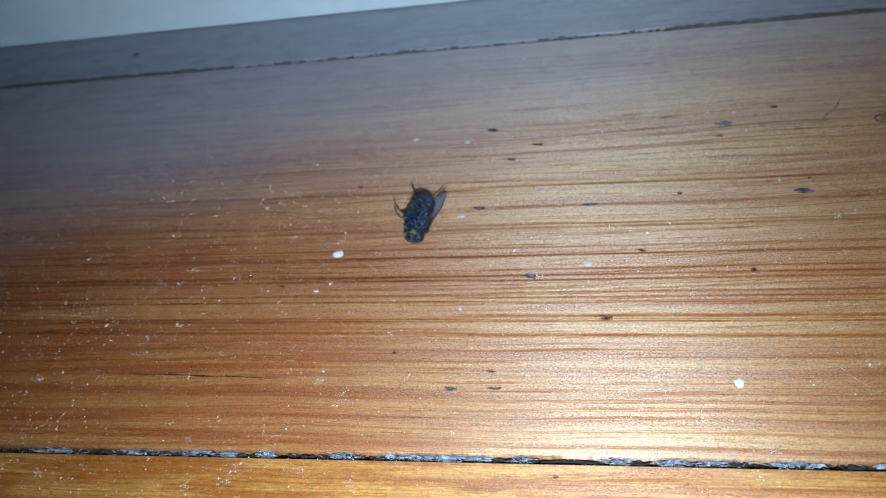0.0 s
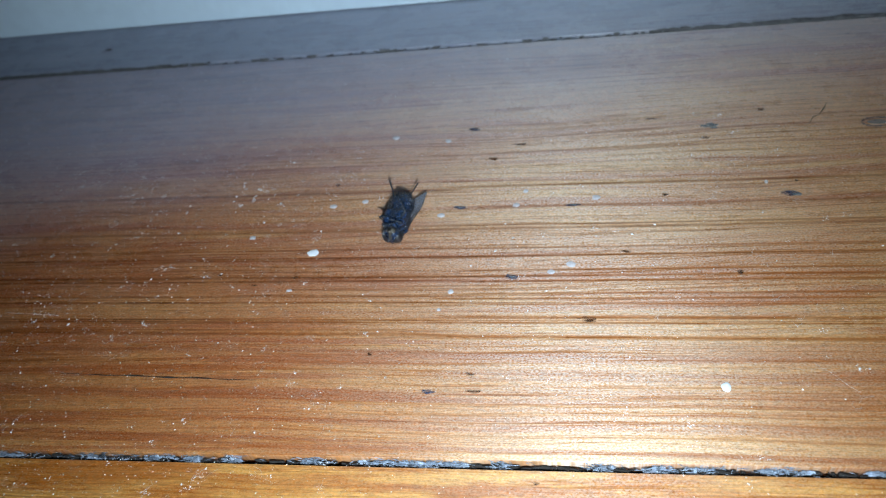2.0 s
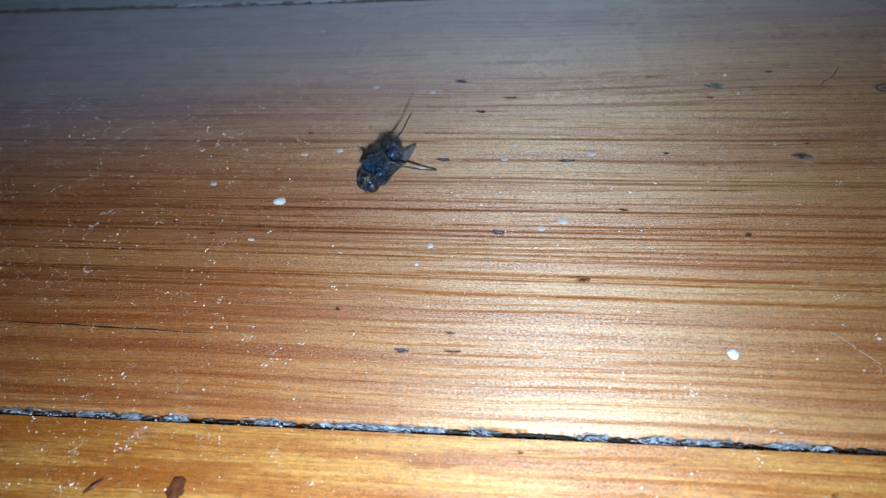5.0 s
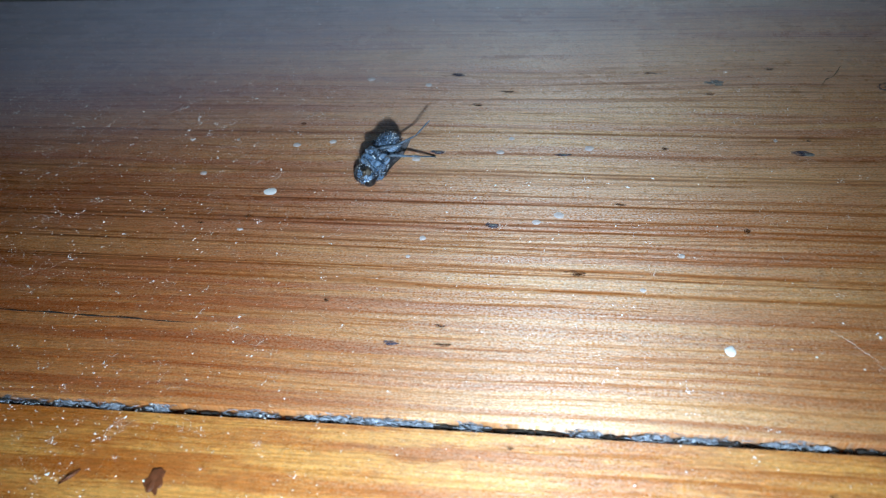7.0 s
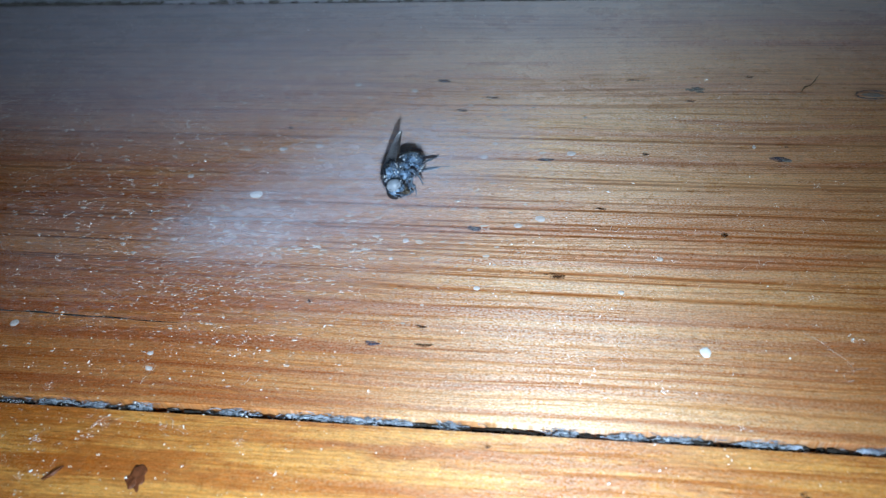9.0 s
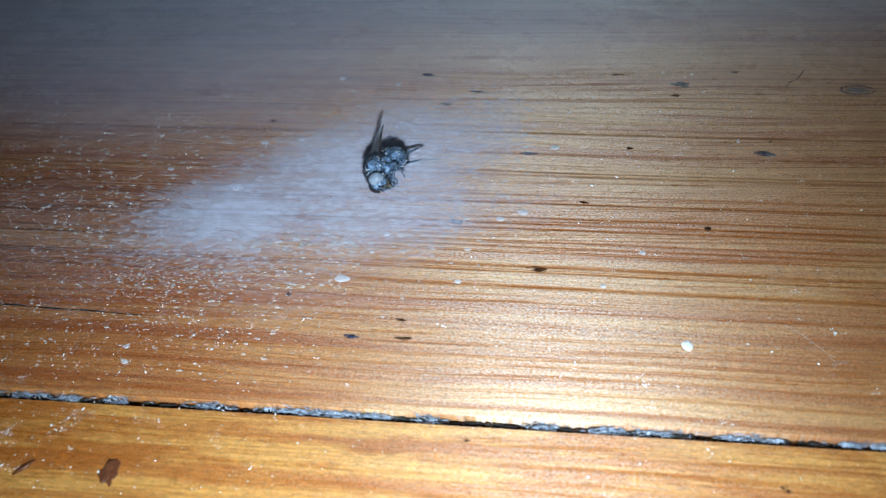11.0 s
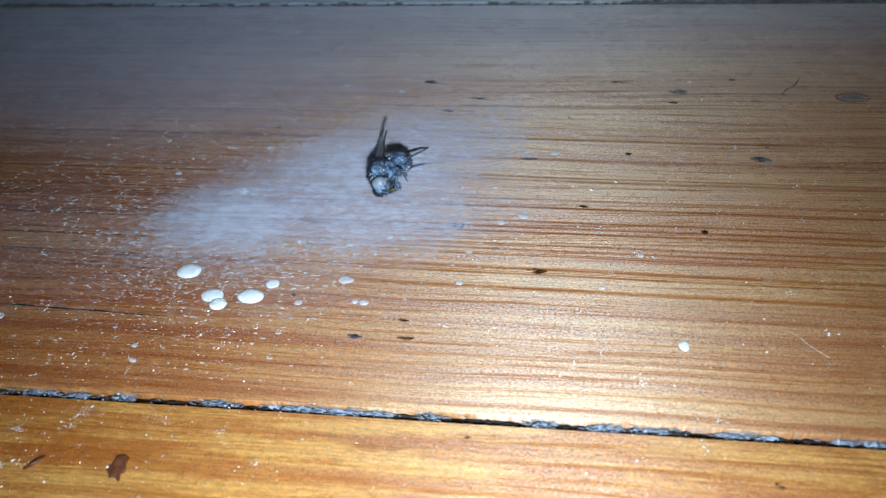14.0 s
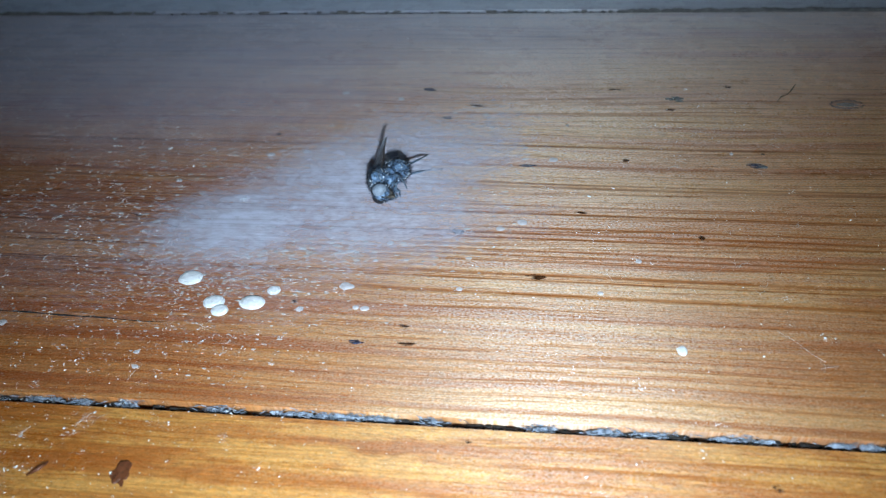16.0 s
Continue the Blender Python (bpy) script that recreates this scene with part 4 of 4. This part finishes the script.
def fly_turn(t):
    """The fly's turn at t, eased between its rows."""
    for (a, *p), (b, *q) in zip(FLY_ROWS, FLY_ROWS[1:]):
        if a <= t <= b:
            f = (t - a) / (b - a)
            f = f * f * (3 - 2 * f)
            v = [x + (y - x) * f for x, y in zip(p, q)]
            return pose(0, 0, 0, *v[3:]).to_3x3()
    return pose(0, 0, 0, *FLY_ROWS[-1][4:]).to_3x3()


def fly_place(t):
    """The fly's place at t, in millimetres."""
    times = [r[0] for r in FLY_ROWS]
    return Vector([np.interp(t, times, [r[k] for r in FLY_ROWS]) for k in (1, 2, 3)])


def reach(t, hip, chord, foot, bend):
    """A hind leg's pose in the fly's space: its foot towards the point foot (mm, in the room), its knee away from bend."""
    turn = fly_turn(t).inverted()
    d = (turn @ (Vector(foot) - fly_place(t)) - Vector(hip)).normalized()
    b = turn @ Vector(bend)
    b = (b - d * b.dot(d)).normalized()
    e = chord.normalized()
    y = Vector((0, 1, 0))
    y = (y - e * y.dot(e)).normalized()
    own = Matrix((e, y, e.cross(y))).transposed()
    want = Matrix((d, b, d.cross(b))).transposed()
    return Matrix.Translation(Vector(hip) * MM) @ (want @ own.transposed()).to_4x4()


def aimed(t, hip, way, bend):
    """A leg's pose in the fly's space: its long axis along way, its knee towards bend (both in the room's axes)."""
    turn = fly_turn(t).inverted()
    z = (turn @ Vector(way)).normalized()
    y = turn @ Vector(bend)
    y = (y - z * y.dot(z)).normalized()
    x = y.cross(z)
    m = Matrix((x, y, z)).transposed().to_4x4()
    return Matrix.Translation(Vector(hip) * MM) @ m


HIND_ROWS = {  # seconds, where the foot is (mm), way of the bend
    "hind_a": [(0.0, (-10.6, 47.3, 1.5), (-0.6, 0, 0.5)), (0.5, (-10.2, 48.4, 1.5), (-0.6, 0, 0.5)), (1.5, (-11.0, 49.0, 1.5), (-0.6, 0, 0.5)), (2.1, (-10.6, 48.5, 2.5), (-0.3, 0, 0.7)),
               (2.5, (-8.1, 49.2, 4.6), (0.1, 0, 0.8)), (2.7, (-7.5, 47.0, 6.5), (0.2, 0, 0.8)), (3.0, (-5.0, 43.0, 7.6), (0.2, 0.3, 0.7)), (3.5, (-5.9, 45.9, 6.0), (0.2, 0.3, 0.7)),
               (4.0, (-4.8, 43.8, 6.2), (0.2, 0.3, 0.7)), (5.2, (-3.7, 44.6, 5.5), (0.2, 0.4, 0.7)), (7.3, (-0.2, 41.0, 5.0), (0.4, 0.5, 0.5)), (7.5, (0.1, 40.5, 4.0), (0.4, 0.5, 0.4)),
               (8.0, (3.0, 42.5, 0.6), (0.2, 0.6, -0.3)), (16.0, (3.4, 43.0, 0.5), (0.2, 0.6, -0.3))],
    "hind_b": [(0.0, (-3.6, 47.2, 1.5), (0.6, 0, 0.5)), (1.5, (-4.0, 48.4, 1.5), (0.6, 0, 0.5)), (2.1, (-5.6, 48.5, 2.5), (0.4, 0, 0.7)), (2.5, (-9.4, 49.2, 4.6), (-0.1, 0, 0.8)),
               (2.7, (-4.0, 45.5, 3.5), (0.3, 0, 0.7)), (3.0, (-1.5, 40.1, 1.2), (0.5, 0.3, -0.3)), (3.5, (-1.2, 39.1, 1.2), (0.5, 0.3, -0.3)), (5.2, (-0.9, 39.2, 1.2), (0.5, 0.3, -0.3)),
               (7.3, (2.0, 41.5, 0.8), (0.4, 0.3, -0.2)), (7.5, (2.0, 41.2, 0.8), (0.4, 0.3, -0.2)), (8.0, (3.9, 39.9, 0.8), (0.6, -0.4, 0.1)), (8.5, (4.9, 39.3, 0.6), (0.6, -0.4, 0.1)), (16.0, (4.9, 39.7, 0.5), (0.6, -0.4, 0.1))],
}
LEG_ROWS = {  # seconds, way of the thigh, way of the bend (room axes while it lies on its back)
    "mid_a": [(0.0, (-0.92, -0.05, 0.1), (-0.2, 0.8, 0.4)), (0.6, (-0.92, 0.0, 0.1), (-0.2, 0.8, 0.4)), (1.0, (-0.5, -0.3, 0.45), (0.8, -0.2, -0.1)), (5.2, (-0.4, -0.3, 0.4), (0.8, -0.3, -0.1)),
              (7.3, (0.1, -0.3, 0.8), (0.8, -0.3, 0.0)), (8.0, (0.7, -0.4, 0.4), (0.1, -0.3, -0.9)), (16.0, (0.7, -0.4, 0.4), (0.1, -0.3, -0.9))],
    "mid_b": [(0.0, (0.4, 0.2, 0.45), (-0.8, 0.2, -0.1)), (5.2, (0.4, 0.1, 0.45), (-0.8, -0.2, -0.1)), (7.3, (0.6, -0.1, 0.5), (-0.3, -0.6, 0.1)), (8.0, (0.8, -0.3, -0.2), (0.1, -0.9, -0.1)), (16.0, (0.8, -0.3, -0.2), (0.1, -0.9, -0.1))],
    "fore_a": [(0.0, (-0.35, -0.5, 0.45), (0.6, 0.4, -0.1)), (5.2, (-0.3, -0.4, 0.4), (0.6, -0.4, -0.1)), (7.3, (0.2, -0.4, 0.6), (0.6, -0.5, -0.3)), (8.0, (0.7, -0.4, 0.3), (0.0, -0.5, -0.8)), (16.0, (0.7, -0.45, 0.3), (0.0, -0.4, -0.8))],
    "fore_b": [(0.0, (0.4, -0.4, 0.4), (-0.5, 0.6, -0.1)), (5.2, (0.4, -0.3, 0.4), (-0.4, -0.6, -0.1)), (7.3, (0.5, -0.4, 0.3), (0.2, -0.6, -0.4)), (8.0, (0.7, -0.4, -0.2), (0.0, -0.9, -0.1)), (16.0, (0.7, -0.45, -0.2), (0.0, -0.9, -0.1))],
}
WING_ROWS = {  # hinge; seconds, way of the tip, way of the flat's normal (room axes)
    "a": ((1.6, 0.3, 0.2), [(0.0, (0.16, 0.98, -0.06), (0.1, 0, 1)), (5.2, (0.30, 0.95, -0.06), (0.1, 0, 1)), (7.3, (0.40, 0.92, -0.05), (0.2, 0, 0.95)), (7.5, (0.34, 0.93, 0.03), (0.45, 0, 0.85)),
                               (7.7, (0.22, 0.94, 0.2), (0.75, -0.1, 0.45)), (8.0, (0.06, 0.97, 0.2), (0.80, 0, -0.35)), (8.5, (0.02, 0.98, 0.19), (0.62, 0.05, -0.78)), (12.0, (-0.01, 0.98, 0.18), (0.76, 0.03, -0.65)), (16.0, (-0.01, 0.98, 0.18), (0.76, 0.03, -0.65))]),
    "b": ((-1.6, 0.2, 0.8), [(0.0, (0.30, 0.95, 0.0), (-0.15, -0.1, 0.95)), (2.5, (0.30, 0.95, 0.0), (-0.15, -0.1, 0.95)), (3.5, (0.36, 0.93, 0.0), (-0.15, -0.1, 0.95)), (5.2, (0.42, 0.91, 0.0), (-0.15, -0.1, 0.95)), (7.3, (0.30, 0.95, -0.02), (-0.1, 0, 1)),
                                (8.0, (0.3, 0.95, 0.0), (0.1, 0, 1)), (16.0, (0.3, 0.95, 0.0), (0.1, 0, 1))]),
}
ABDOMEN_ROWS = [(0.0, 0, 0), (5.2, 2, 0), (7.3, 16, 0), (7.55, 20, 0), (8.0, 60, 0), (16.0, 72, 0)]   # seconds, curl under, twist


def wing_pose(t, hinge, way, normal):
    turn = fly_turn(t).inverted()
    y = (turn @ Vector(way)).normalized()
    z = turn @ Vector(normal)
    z = (z - y * z.dot(y)).normalized()
    m = Matrix((y.cross(z), y, z)).transposed().to_4x4()
    return Matrix.Translation(Vector(hinge) * MM) @ m


def motions():
    walk(torch, [(t, m @ Matrix.Translation(TORCH_AT) @ pose(0, 0, 0, 3, np.interp(t, (2.5, 5.0, 8.0), (-2, 0, 1)), 0)) for t, m in CAM_ROWS])
    for ob, rows in drop_rows + film_rows + speck_rows:
        walk(ob, rows)
    walk(fly, [(t, pose(x * MM, y * MM, z * MM, a, b, c)) for t, x, y, z, a, b, c in FLY_ROWS])
    walk(abdomen, [(t, pose(0, 1.35 * MM, -0.1 * MM, -curl, 0, twist)) for t, curl, twist in ABDOMEN_ROWS])
    for key, rows in HIND_ROWS.items():
        hip, lengths, bends = LEGS[key]
        ways = np.cumsum(bends)
        chord = Vector((0, sum(l * math.sin(a) for l, a in zip(lengths, ways)), sum(l * math.cos(a) for l, a in zip(lengths, ways))))
        walk(legs[key], [(t, reach(t, hip, chord, foot, bend)) for t, foot, bend in rows])
    for key, rows in LEG_ROWS.items():
        walk(legs[key], [(t, aimed(t, LEGS[key][0], way, bend)) for t, way, bend in rows])
    for key, ob in (("a", wing_a), ("b", wing_b)):
        walk(ob, [(t, wing_pose(t, WING_ROWS[key][0], way, normal)) for t, way, normal in WING_ROWS[key][1]])
    for ob in list(coat.values()) + leg_coats:
        far, rest = pose(0.05, -0.1, -0.5), pose(0, 0, 0)
        late = 1.0 if ob is eye_coat else 0.0
        walk(ob, [(0.0, far), (6.75 + late, far), (7.0 + late, rest), (16.0, rest)])


motions()
